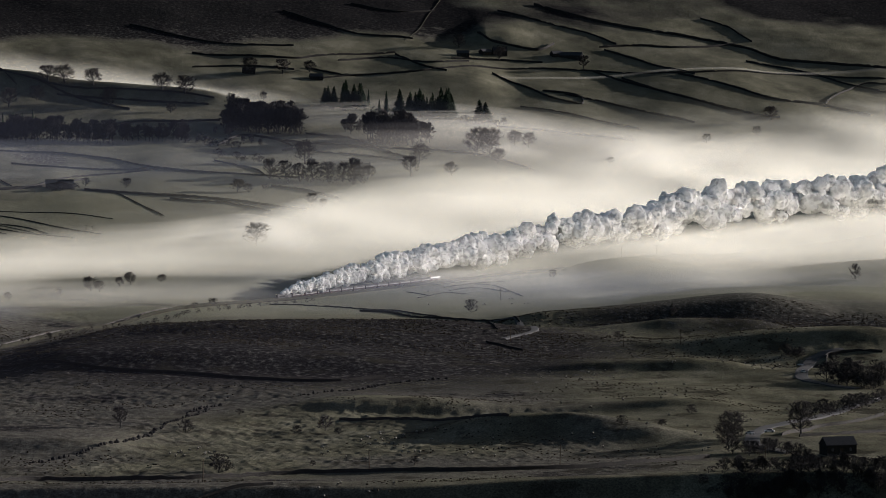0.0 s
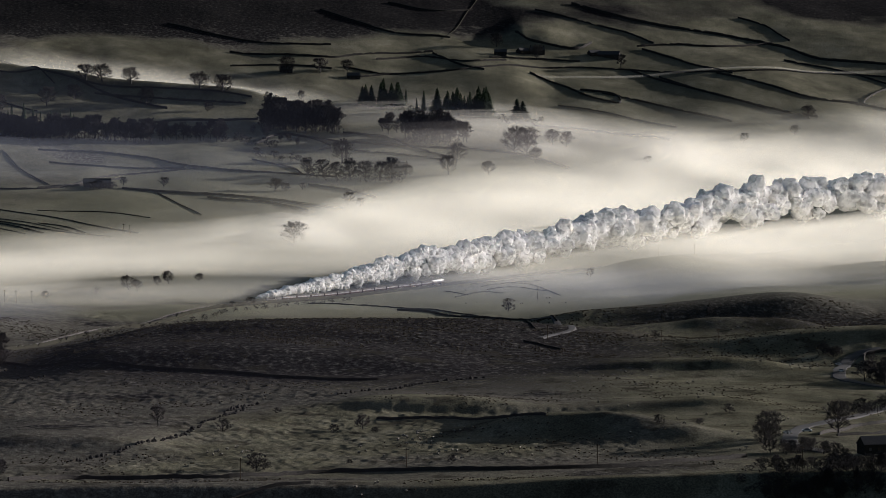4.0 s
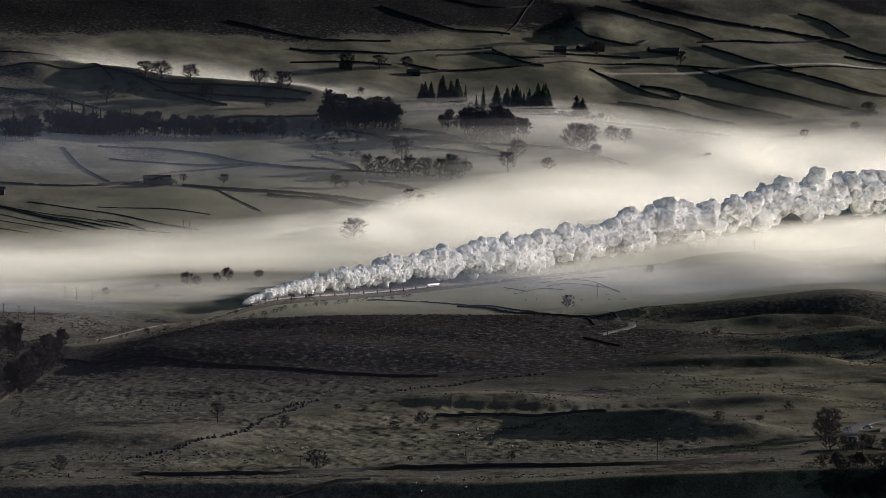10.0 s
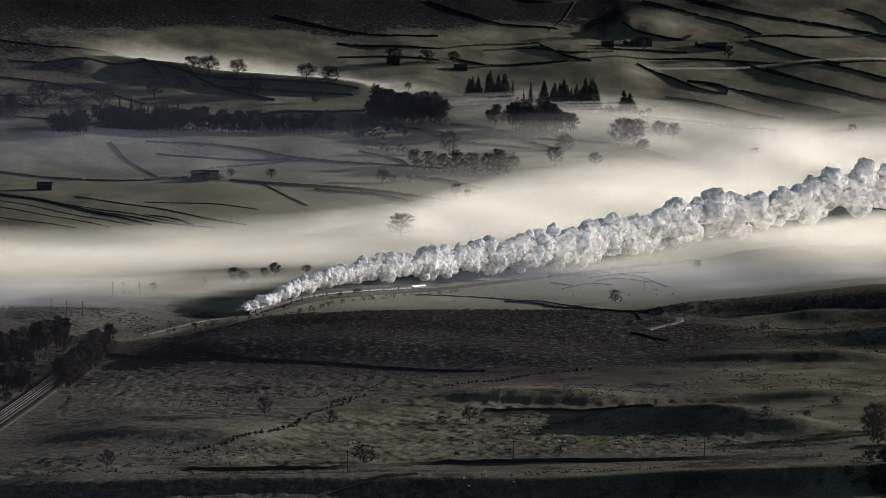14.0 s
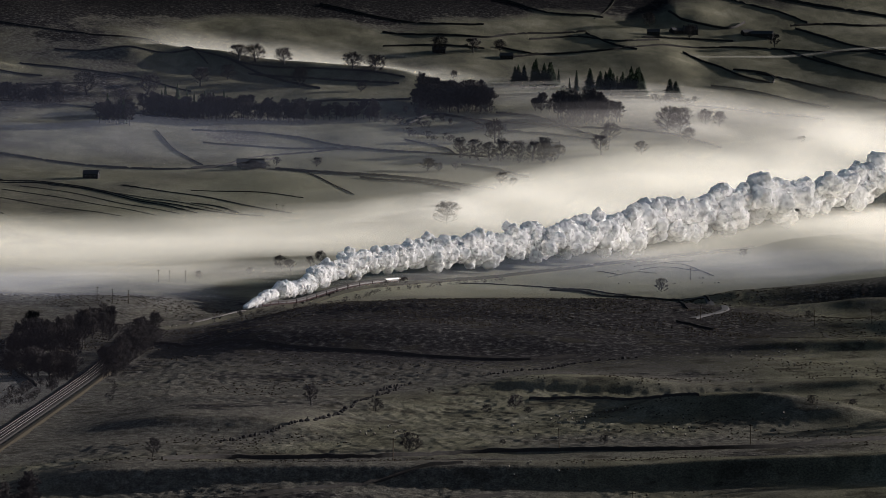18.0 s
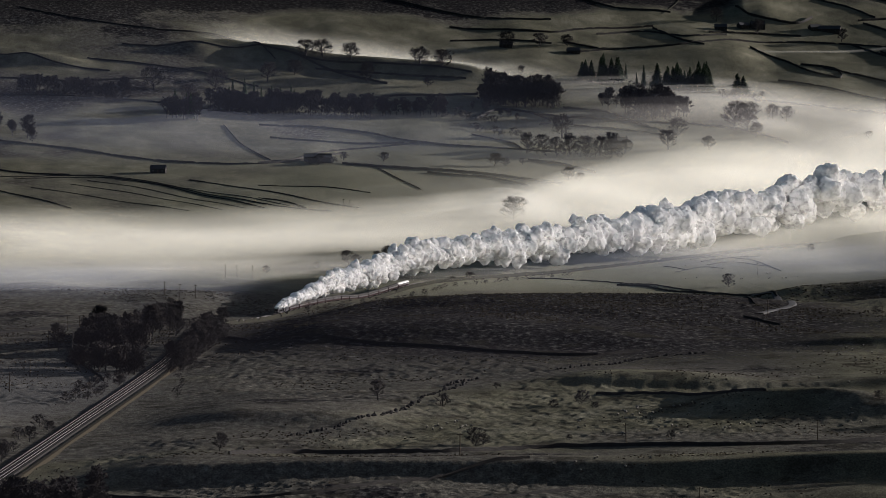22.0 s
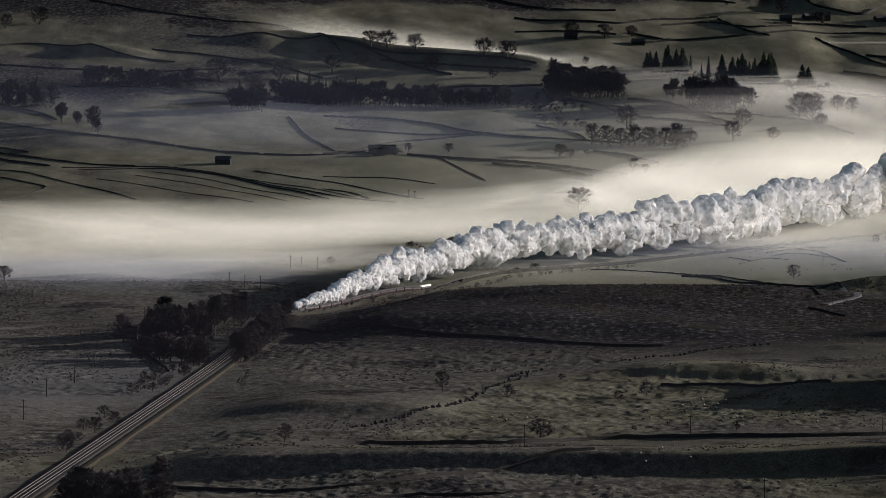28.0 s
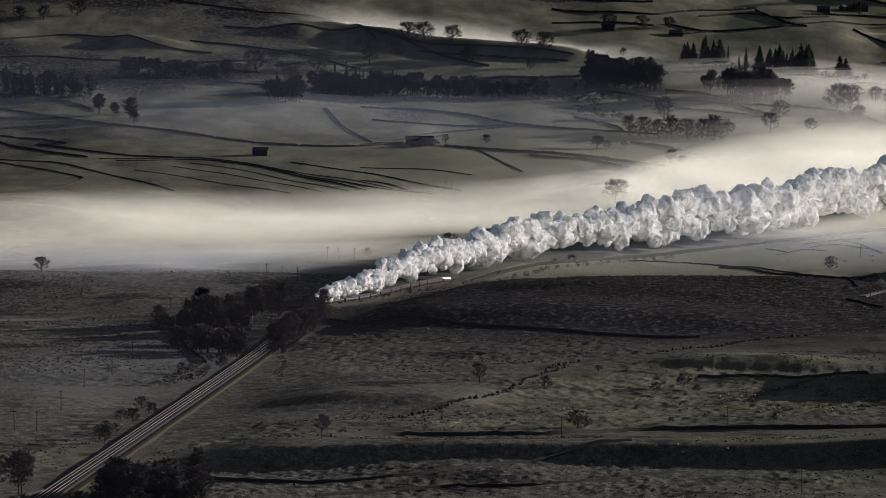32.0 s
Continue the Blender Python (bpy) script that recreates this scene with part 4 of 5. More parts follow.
FIELD = [tree_kind(twig_mesh(s, 16, w, 0.5, b, 22), "bare_tree", "leafless broad-crowned tree standing in a frosted field", "tree", "bare field trees") for s, w, b in ((1, 0.48, 0.2), (2, 0.52, 0.17), (3, 0.45, 0.24), (4, 0.55, 0.15))]
WOODS = [tree_kind(twig_mesh(s, 18, w, 0.34, b, 22, 6, 0.07, 0.9), "woodland_tree", "tall leafless tree in a dark plantation", "tree", "woodland trees") for s, w, b in ((11, 0.33, 0.2), (12, 0.36, 0.26), (13, 0.31, 0.18))]
FIRS = [tree_kind(conifer_mesh(s, 18, w), "conifer", "dark evergreen conifer rising from the mist", "conifer tree", "conifers") for s, w in ((21, 7), (22, 8.5))]
SHRUBS = [tree_kind(twig_mesh(s, 5, 0.62, 0.14, 0.04, 16, 5, 0.03), "thorn_bush", "low leafless thorn bush on rough grazing", "bush", "thorn bushes") for s in (31, 32, 33)]
HEIGHT = {"bare_tree": 16, "woodland_tree": 18, "conifer": 18, "thorn_bush": 5}
tree_rng = random.Random(77)
used = set()


def plant(kind, x, y, height, wide=1.0):
    src = tree_rng.choice(kind)
    if near_track(x, y)[0] < 5.5:
        return
    k = height * 1.12 / HEIGHT[src.name.split(".")[0]]
    m = pose(x, y, low(x, y, 1.0) + 0.1, 0, 0, tree_rng.uniform(0, 360))
    ob = src if src.name not in used else copy_thing(src, m)
    used.add(src.name)
    ob.matrix_basis = m
    wide = wide if src.name.startswith("conifer") else wide ** 0.6
    ob.scale = (k * wide, k * wide, k)


def grove(kind, x0, y0, x1, y1, deep, n, height, spread=0.2, wide=1.0):
    """n trees scattered along a line, deep metres to either side."""
    dx, dy = x1 - x0, y1 - y0
    q = math.hypot(dx, dy)
    for i in range(n):
        t, o = (i + tree_rng.random()) / n, tree_rng.uniform(-deep, deep)
        plant(kind, x0 + dx * t - dy / q * o, y0 + dy * t + dx / q * o, height * tree_rng.uniform(1 - spread * 1.7, 1 + spread), wide)


def undergrowth(rows, label):
    """Brushwood in strips, joined: x0, y0, x1, y1, depth, number, height, width."""
    src = twig_mesh(34, 5, 0.62, 0.12, 0.04, 11, 4, 0.05)
    verts, faces, count = [], [], 0
    rng = np.random.default_rng(8)
    for me in src:
        co = np.empty(len(me.vertices) * 3)
        me.vertices.foreach_get("co", co)
        co, quads = co.reshape(-1, 3), np.array([tuple(p.vertices) for p in me.polygons])
        for x0, y0, x1, y1, deep, n, height, wide in rows:
            q = math.hypot(x1 - x0, y1 - y0)
            for i in range(n):
                t, o, g = (i + rng.random()) / n, rng.uniform(-deep, deep), rng.uniform(0, 6.28)
                x, y = x0 + (x1 - x0) * t - (y1 - y0) / q * o, y0 + (y1 - y0) * t + (x1 - x0) / q * o
                k = height / 5 * rng.uniform(0.7, 1.25)
                if near_track(x, y)[0] < 5.5:
                    continue
                turned = np.stack([co[:, 0] * math.cos(g) - co[:, 1] * math.sin(g), co[:, 0] * math.sin(g) + co[:, 1] * math.cos(g)], -1) * k * wide
                verts.append(np.column_stack([turned + (x, y), co[:, 2] * k + low(x, y, 1.0)]))
                faces.append(quads + count)
                count += len(co)
    tagged(new("undergrowth", mesh_of("undergrowth", np.concatenate(verts), np.concatenate(faces).tolist(), TWIG)), label, "undergrowth", kind="stuff")


plant(FIELD, -386, 4122, 16.6, 2.10)
plant(FIELD, -370, 4125, 17.1, 2.10)
plant(FIELD, -342, 4128, 15.5, 2.10)
plant(FIELD, -275, 4134, 16.6, 2.10)
plant(FIELD, -253, 4133, 17.7, 2.10)
plant(FIELD, -324, 4086, 18.6, 1.30)
plant(FIELD, -264, 4083, 9.9, 1.30)
plant(FIELD, -177, 4169, 8.9)
grove(WOODS, -210, 4045, -137, 4027, 12, 34, 21.5, 0.2, 1.50)
grove(WOODS, -205, 4078, -146, 4068, 12, 26, 21.5, 0.2, 1.50)
grove(WOODS, -455, 3908, -381, 3925, 16, 34, 18.9, 0.2, 1.30)
grove(FIRS, -447, 3940, -378, 3947, 12, 12, 19.0, 0.2, 1.00)
grove(WOODS, -381, 3925, -308, 3937, 14, 24, 19.0, 0.2, 1.30)
grove(WOODS, -314, 3948, -238, 3958, 8, 17, 18.5, 0.2, 1.20)
grove(WOODS, -69, 3992, -26, 4006, 18, 15, 26.8, 0.2, 1.30)
grove(WOODS, -102, 4043, -72, 4031, 15, 6, 14.1, 0.2, 1.40)
grove(WOODS, -26, 4017, -12, 4022, 10, 4, 19.4, 0.2, 1.40)
grove(FIRS, -115, 4171, -82, 4195, 10, 13, 19.0, 0.2, 1.80)
plant(FIRS, -74, 4193, 14.6)
plant(FIRS, -56, 4169, 19.0, 1.10)
plant(FIRS, -63, 4166, 12.3)
grove(FIRS, -41, 4166, -19, 4174, 10, 11, 19.0, 0.2, 1.90)
grove(FIRS, -15, 4168, 11, 4173, 10, 13, 22.3, 0.2, 1.70)
plant(FIRS, 36, 4163, 19.0, 2.60)
plant(FIRS, 42, 4166, 16.8, 2.60)
grove(SHRUBS, 17, 4147, 62, 4155, 8, 8, 7.2, 0.2, 1.50)
plant(FIELD, 31, 3965, 25.5, 1.10)
plant(FIELD, 44, 3959, 26.5, 1.10)
plant(FIELD, 51, 3931, 13.7, 1.40)
plant(FIELD, 69, 4040, 14.1, 1.60)
plant(FIELD, 82, 4029, 14.0, 1.60)
plant(FIELD, -29, 3823, 18.5, 1.50)
plant(FIELD, -22, 3903, 17.8, 1.30)
plant(FIELD, 8, 3844, 12.4, 1.60)
plant(FIELD, -154, 3779, 15.2, 1.30)
plant(FIELD, -141, 3778, 15.2, 1.30)
plant(FIELD, -128, 3768, 14.1, 1.40)
plant(FIELD, -116, 3765, 18.2, 1.20)
plant(FIELD, -103, 3779, 15.2, 1.40)
plant(FIELD, -90, 3766, 17.2, 1.20)
plant(FIELD, -80, 3778, 19.2)
plant(FIELD, -68, 3790, 12.2, 1.50)
plant(FIELD, -127, 3871, 20.8, 1.40)
plant(FIELD, -180, 3686, 10.9, 2.00)
plant(FIELD, -170, 3688, 6.9, 2.00)
plant(FIELD, -156, 3697, 5.9, 2.00)
plant(FIELD, -113, 3610, 11.6, 1.60)
plant(FIELD, -103, 3606, 7.7, 2.00)
plant(FIELD, -150, 3384, 18.1, 1.70)
plant(FIELD, -277, 3679, 7.9, 2.00)
plant(FIELD, -312, 3681, 6.9, 1.80)
plant(FIELD, 333, 4273, 13.7, 1.50)
plant(FIELD, 157, 3962, 7.4, 2.00)
plant(FIELD, 259, 4148, 10.0, 1.80)
plant(FIELD, 313, 4199, 9.0, 2.00)
plant(FIELD, -291, 2819, 5.3, 1.80)
plant(FIELD, -261, 2860, 4.6, 1.80)
plant(FIELD, -242, 2894, 9.3, 1.70)
plant(FIELD, -235, 2882, 7.7, 1.60)
plant(FIELD, -217, 2928, 8.6, 1.60)
plant(FIELD, -224, 2919, 6.3, 1.60)
plant(FIELD, -197, 2943, 5.5, 1.80)
plant(FIELD, 17, 4482, 14.4, 1.30)
plant(FIELD, 59, 4446, 15.5, 1.20)
plant(FIELD, 148, 4449, 14.3, 1.20)
plant(FIELD, -197, 4271, 17.2, 1.40)
plant(FIELD, -163, 4290, 15.0, 1.80)
plant(FIELD, -136, 4310, 11.6, 1.80)
grove(WOODS, -223, 4011, -166, 3945, 8, 7, 9.7, 0.2, 1.40)
grove(WOODS, -637, 3903, -532, 3916, 10, 20, 15.7, 0.2, 1.50)
grove(WOODS, -730, 3795, -645, 3795, 12, 15, 18.3, 0.2, 1.40)
grove(FIRS, -730, 3799, -648, 3794, 10, 10, 20.4, 0.2, 1.00)
grove(WOODS, -633, 3740, -578, 3679, 10, 8, 18.0, 0.2, 1.40)
grove(WOODS, -489, 3846, -459, 3838, 12, 7, 20.6, 0.2, 1.50)
grove(FIRS, -484, 3849, -462, 3843, 8, 4, 20.6, 0.2, 1.00)
plant(FIELD, -516, 3966, 21.3, 1.40)
plant(FIELD, -462, 4000, 19.3, 1.50)
plant(FIELD, -418, 4058, 18.5, 1.50)
plant(FIELD, -394, 4088, 14.2, 1.60)
plant(FIELD, -479, 3940, 15.8, 1.50)
plant(FIELD, -782, 4064, 14.2, 1.50)
plant(FIELD, -743, 4094, 14.3, 1.50)
plant(FIELD, -714, 4119, 16.6, 1.50)
plant(FIELD, -764, 4086, 13.1, 1.50)
plant(FIELD, -451, 2475, 9.9, 1.50)
plant(FIELD, -259, 1614, 6.1, 1.60)
plant(FIELD, -257, 1536, 6.2, 1.30)
plant(FIELD, -176, 1534, 6.6, 1.20)
plant(FIELD, -136, 1773, 8.5)
plant(FIELD, -278, 2222, 10.1, 1.20)
plant(FIELD, -261, 1551, 5.4, 1.40)
plant(FIELD, -271, 2200, 7.7, 1.30)
grove(WOODS, -316, 2108, -279, 2072, 14, 24, 14.5, 0.2, 1.30)
grove(WOODS, -317, 2169, -283, 2156, 20, 20, 15.0, 0.2, 1.30)
grove(WOODS, -294, 2179, -290, 2354, 8, 16, 13.4, 0.2, 1.30)
grove(WOODS, -259, 2106, -260, 2279, 5, 14, 11.9, 0.2, 1.30)
grove(SHRUBS, -260, 2090, -256, 2250, 5, 12, 6.2, 0.2, 1.60)
grove(WOODS, -259, 2023, -255, 2223, 6, 16, 10.8, 0.2, 1.20)
grove(SHRUBS, -258, 2008, -253, 2213, 5, 20, 5.4, 0.2, 1.50)
grove(SHRUBS, -270, 1933, -269, 1790, 8, 14, 4.1, 0.2, 1.50)
grove(SHRUBS, -260, 1683, -259, 1574, 8, 14, 4.5, 0.2, 1.50)
grove(SHRUBS, -277, 2278, -267, 2323, 5, 8, 6.1, 0.2, 1.50)
grove(WOODS, -270, 1952, -252, 2011, 9, 16, 12.0, 0.2, 1.4)
grove(WOODS, -294, 1986, -267, 1952, 8, 12, 12.5, 0.2, 1.4)
grove(SHRUBS, -270, 1952, -252, 2011, 7, 16, 5.5, 0.2, 1.5)
grove(WOODS, -247, 1985, -254, 2130, 3, 20, 11.5, 0.2, 1.3)
grove(SHRUBS, -246, 1960, -253, 2150, 3, 18, 6.0, 0.2, 1.4)
grove(WOODS, -225, 1323, -196, 1334, 22, 9, 13.1, 0.2, 1.60)
grove(SHRUBS, -229, 1341, -198, 1360, 16, 16, 7.9, 0.2, 1.50)
grove(WOODS, -209, 1385, -201, 1371, 8, 4, 11.1, 0.2, 1.30)
grove(WOODS, -255, 1340, -249, 1366, 8, 6, 12.6, 0.2, 1.20)
plant(SHRUBS, -50, 1785, 5.8, 1.70)
plant(SHRUBS, -44, 1771, 2.4, 2.00)
plant(SHRUBS, -62, 1775, 3.3, 2.00)
plant(SHRUBS, -89, 1842, 2.5, 2.20)
plant(SHRUBS, -108, 1763, 5.2, 1.60)
plant(SHRUBS, -85, 1592, 6.7, 1.50)
plant(SHRUBS, -82, 1594, 4.2, 1.60)
plant(SHRUBS, -11, 1618, 3.4, 1.40)
plant(SHRUBS, -50, 1613, 2.1, 2.00)
plant(SHRUBS, 18, 2724, 8.0, 1.30)
plant(SHRUBS, 73, 1720, 3.7, 1.80)
plant(SHRUBS, 110, 1859, 3.9, 1.80)
plant(SHRUBS, 90, 1730, 2.8, 2.00)
plant(SHRUBS, 81, 3092, 5.8, 1.20)
plant(SHRUBS, 290, 2964, 10.3, 0.70)
plant(SHRUBS, -151, 2753, 5.2, 2.20)
plant(SHRUBS, -161, 2730, 3.7, 2.20)
plant(SHRUBS, 137, 2498, 4.1, 1.40)
plant(SHRUBS, 95, 2280, 4.3, 1.40)
plant(FIELD, 117, 1702, 12.3, 1.25)
plant(FIELD, 115, 1690, 10.4, 1.20)
plant(FIELD, 147, 1726, 13.4, 1.25)
grove(WOODS, 97, 1459, 158, 1467, 8, 20, 6.2, 0.2, 1.40)
grove(SHRUBS, -341, 3636, -318, 3656, 6, 8, 6.8, 0.2, 2.00)
grove(SHRUBS, 99, 1481, 156, 1488, 8, 22, 4.5, 0.2, 1.60)
grove(SHRUBS, 190, 2061, 212, 2017, 10, 22, 7.7, 0.2, 1.50)
grove(SHRUBS, 116, 1670, 140, 1682, 6, 12, 4.9, 0.2, 1.50)
grove(SHRUBS, 140, 1682, 131, 1482, 5, 10, 5.4, 0.2, 1.40)
grove(SHRUBS, 181, 2195, 187, 2198, 4, 6, 5.1, 0.2, 1.50)
grove(SHRUBS, 205, 2196, 201, 2088, 4, 6, 4.6, 0.2, 1.50)
grove(SHRUBS, -224, 1307, -195, 1332, 14, 26, 6.3, 0.2, 1.60)
grove(SHRUBS, -302, 2009, -268, 2022, 14, 24, 7.0, 0.2, 1.60)
# dense eastern strips are also added as dark filling for shaded ground
undergrowth(((-211, 3893, -162, 3860, 8, 10, 6.3, 1.4), (-254, 2222, -249, 2016, 3, 16, 3.6, 1.3), (-249, 2009, -227, 1818, 2, 10, 2.4, 1.3), (97, 1459, 158, 1467, 8, 36, 5.5, 1.3), (163, 1873, 206, 1959, 9, 30, 5.0, 1.4), (89, 1461, 155, 1469, 5, 40, 3.0, 1.5), (192, 2086, 225, 2134, 8, 20, 5.0, 1.4), (-212, 4040, -131, 4021, 8, 14, 8.7, 1.4)), 'leafless brushwood under trees and along banks')
undergrowth(((-454, 3897, -307, 3924, 8, 18, 8.4, 1.4), (-71, 3981, -24, 3997, 10, 10, 10.7, 1.4), (-156, 3754, -68, 3758, 8, 14, 8.1, 1.4), (-274, 3980, -192, 3933, 10, 14, 7.5, 1.4), (-635, 3893, -531, 3906, 8, 14, 7.3, 1.4), (-727, 3779, -643, 3782, 8, 10, 8.1, 1.4), (-117, 4165, 15, 4175, 8, 12, 5.6, 1.4), (-244, 2382, -163, 2670, 3, 26, 2.9, 1.4), (-163, 2680, -85, 2840, 3, 16, 2.9, 1.4)), 'leafless brushwood under trees and along banks')


# ---- railway ----
def line_at(points, s):
    d = np.concatenate([[0], np.cumsum(np.linalg.norm(np.diff(points, axis=0), axis=1))])
    return np.array([np.interp(s, d, points[:, k]) for k in range(3)])


RUN = smooth_line(TRACK, 8)
RUN_LENGTH = float(np.linalg.norm(np.diff(RUN, axis=0), axis=1).sum())


def frame_on(s):
    """Place and heading on the railway's middle, s metres along."""
    a, b = line_at(RUN, s - 4), line_at(RUN, s + 4)
    d = b - a
    return (a + b) / 2, math.degrees(math.atan2(-d[0], d[1])), math.degrees(math.atan2(d[2], math.hypot(d[0], d[1])))


def ribbon(name, offsets, mat, s0, s1, gap):
    """A strip swept along the railway; offsets are (across, up) corners of its section."""
    v, f, k = [], [], len(offsets)
    ss = np.arange(s0, s1, gap)
    for s in ss:
        c, yaw, _ = frame_on(s)
        r = Vector((math.cos(radians(yaw)), math.sin(radians(yaw))))
        v += [(c[0] + r.x * o, c[1] + r.y * o, c[2] + h) for o, h in offsets]
    for i in range(len(ss) - 1):
        f += [(i * k + j, i * k + j + 1, i * k + k + j + 1, i * k + k + j) for j in range(k - 1)]
    return mesh_of(name, v, f, mat)


railway = tagged(new("railway"), "double-track railway on pale ballast curving through moor", "railway", kind="structure")
part("ballast_bed", ribbon("ballast_bed", [(-5.4, -1.6), (-4.0, 0.0), (4.0, 0.0), (5.4, -1.6)], BALLAST, 8, RUN_LENGTH - 8, 6), railway)
for off in (-1.7, 1.7):
    for side in (-0.7525, 0.7525):
        o = off + side
        part("rail", ribbon("rail", [(o - 0.075, 0.12), (o - 0.04, 0.32), (o + 0.04, 0.32), (o + 0.075, 0.12)], RAIL, 8, RUN_LENGTH - 8, 6), railway, "worn bright steel rail")


def sleepers(s0, s1, off):
    bm_v, bm_f = [], []
    for s in np.arange(s0, s1, 0.75):
        c, yaw, _ = frame_on(s)
        r, w = Vector((math.cos(radians(yaw)), math.sin(radians(yaw)))), Vector((-math.sin(radians(yaw)), math.cos(radians(yaw))))
        o = len(bm_v)
        for a, b, h in itertools.product((-1.3, 1.3), (-0.13, 0.13), (0.0, 0.14)):
            p = r * (off + a) + w * b
            bm_v.append((c[0] + p.x, c[1] + p.y, c[2] + h))
        bm_f += [tuple(o + i for i in q) for q in ((1, 3, 7, 5), (0, 1, 5, 4), (2, 6, 7, 3), (0, 2, 3, 1), (4, 5, 7, 6))]
    return mesh_of("sleepers", bm_v, bm_f, SLEEPER)


for off in (-1.7, 1.7):
    tagged(part("sleepers", sleepers(RUN_LENGTH - 900, RUN_LENGTH - 10, off), railway, "row of concrete sleepers"), kind="stuff")


STRAW = plain("bleached_verge_grass", (0.024, 0.021, 0.015), (0.066, 0.055, 0.037), 0.5, bump=0.8)
part("verge", ribbon("verge", [(-5.2, -0.9), (-6.2, -0.1), (-8.0, 0.0), (-10.5, -1.2)], STRAW, 1930, RUN_LENGTH - 8, 6), railway, "bleached grass verge beside the ballast")
bank_line = [frame_on(s) for s in np.arange(150, 1840, 30)]
stone_wall([(c[0] - 6.5 * math.cos(radians(a)), c[1] - 6.5 * math.sin(radians(a))) for c, a, _ in bank_line], 2.3, 1.2, "grassy bank with a rough hedge beside the railway", HEDGE_LINE)


# ---- train ----
def wheel_mesh(r, w=0.14):
    bm = bmesh.new()
    tube(bm, (-w / 2, 0, 0), (w / 2, 0, 0), r, r, 18)
    tube(bm, (-w, 0, 0), (w, 0, 0), r * 0.22, r * 0.22, 10)
    return mesh_from("wheel", bm, BLACK)


def coach(paint=MAROON, lid=ROOF, label="maroon passenger coach with a grey curved roof"):
    root = tagged(new("railway_coach"), label, "railway coach", "coaches of the steam train")
    bm = bmesh.new()
    box(bm, -1.38, 1.38, -9.7, 9.7, 1.05, 3.0, 0.12)
    part("body", mesh_from("body", bm, paint), root)
    v, f = [], []
    for y in (-9.75, 9.75):
        for i in range(11):
            a = math.pi * i / 10
            v.append((-1.42 * math.cos(a), y, 2.95 + 0.92 * math.sin(a) ** 0.8))
    f = [(i, i + 1, i + 12, i + 11) for i in range(10)] + [tuple(range(10, -1, -1)), tuple(range(11, 22))]
    part("roof", mesh_of("roof", v, f, lid), root, "curved roof")
    bm = bmesh.new()
    box(bm, -0.02, 0.02, -0.75, 0.75, -0.42, 0.42)
    pane = mesh_from("window", bm, GLASS)
    for side in (-1.39, 1.39):
        for i in range(9):
            part("window", pane, root, at=pose(side, -8 + 2 * i, 2.35))
    bm = bmesh.new()
    box(bm, -1.1, 1.1, -1.7, 1.7, 0.45, 1.0, 0.05)
    bogie = mesh_from("bogie", bm, BLACK)
    w = wheel_mesh(0.46)
    for y in (-6.6, 6.6):
        b = part("bogie", bogie, root, at=pose(0, y, 0))
        for x in (-0.75, 0.75):
            for o in (-1.25, 1.25):
                part("wheel", w, b, at=pose(x, o, 0.46))
    bm = bmesh.new()
    box(bm, -0.6, 0.6, 9.7, 10.05, 1.1, 3.3, 0.05)
    part("gangway", mesh_from("gangway", bm, BLACK), root)
    return root


def engine():
    root = tagged(new("steam_locomotive"), "black steam locomotive under heavy white exhaust", "steam locomotive")
    bm = bmesh.new()
    tube(bm, (0, -3.0, 2.75), (0, 5.6, 2.75), 0.92, 0.8, 24)
    part("boiler", mesh_from("boiler", bm, BLACK, False), root, "long black boiler")
    bm = bmesh.new()
    tube(bm, (0, 5.6, 2.72), (0, 7.3, 2.72), 0.86, 0.86, 24)
    tube(bm, (0, 7.3, 2.72), (0, 7.5, 2.72), 0.7, 0.55, 24)
    part("smokebox", mesh_from("smokebox", bm, BLACK), root)
    bm = bmesh.new()
    tube(bm, (0, 6.5, 3.4), (0, 6.5, 4.0), 0.42, 0.36, 16)
    part("chimney", mesh_from("chimney", bm, BLACK), root)
    bm = bmesh.new()
    bmesh.ops.create_uvsphere(bm, u_segments=14, v_segments=8, radius=0.45, matrix=Matrix.Translation((0, 2.5, 3.55)))
    part("steam_dome", mesh_from("steam_dome", bm, BLACK), root)
    bm = bmesh.new()
    box(bm, -1.3, 1.3, -5.2, -3.0, 1.2, 3.55, 0.08)
    box(bm, -1.4, 1.4, -5.5, -2.8, 3.55, 3.85, 0.1)
    part("cab", mesh_from("cab", bm, BLACK), root)
    bm = bmesh.new()
    box(bm, -1.3, 1.3, -3.0, 7.6, 1.25, 1.5, 0.04)
    box(bm, -1.25, 1.25, 7.6, 7.8, 0.8, 1.4, 0.04)
    part("running_plate", mesh_from("running_plate", bm, BLACK), root)
    bm = bmesh.new()
    for x in (-1.05, 1.05):
        box(bm, x - 0.04, x + 0.04, 5.5, 7.6, 1.5, 3.6, 0.02)
    part("smoke_deflectors", mesh_from("smoke_deflectors", bm, BLACK), root)
    big, small = wheel_mesh(0.94), wheel_mesh(0.46)
    for x in (-0.75, 0.75):
        for y in (-1.9, 0.2, 2.3):
            part("driving_wheel", big, root, at=pose(x, y, 0.94))
        for y in (4.7, 6.6, -4.2):
            part("leading_wheel", small, root, at=pose(x, y, 0.46))
        bm = bmesh.new()
        box(bm, x * 1.3 - 0.05, x * 1.3 + 0.05, -2.0, 2.4, 0.85, 1.0)
        part("coupling_rod", mesh_from("coupling_rod", bm, RAIL), root)
    return root


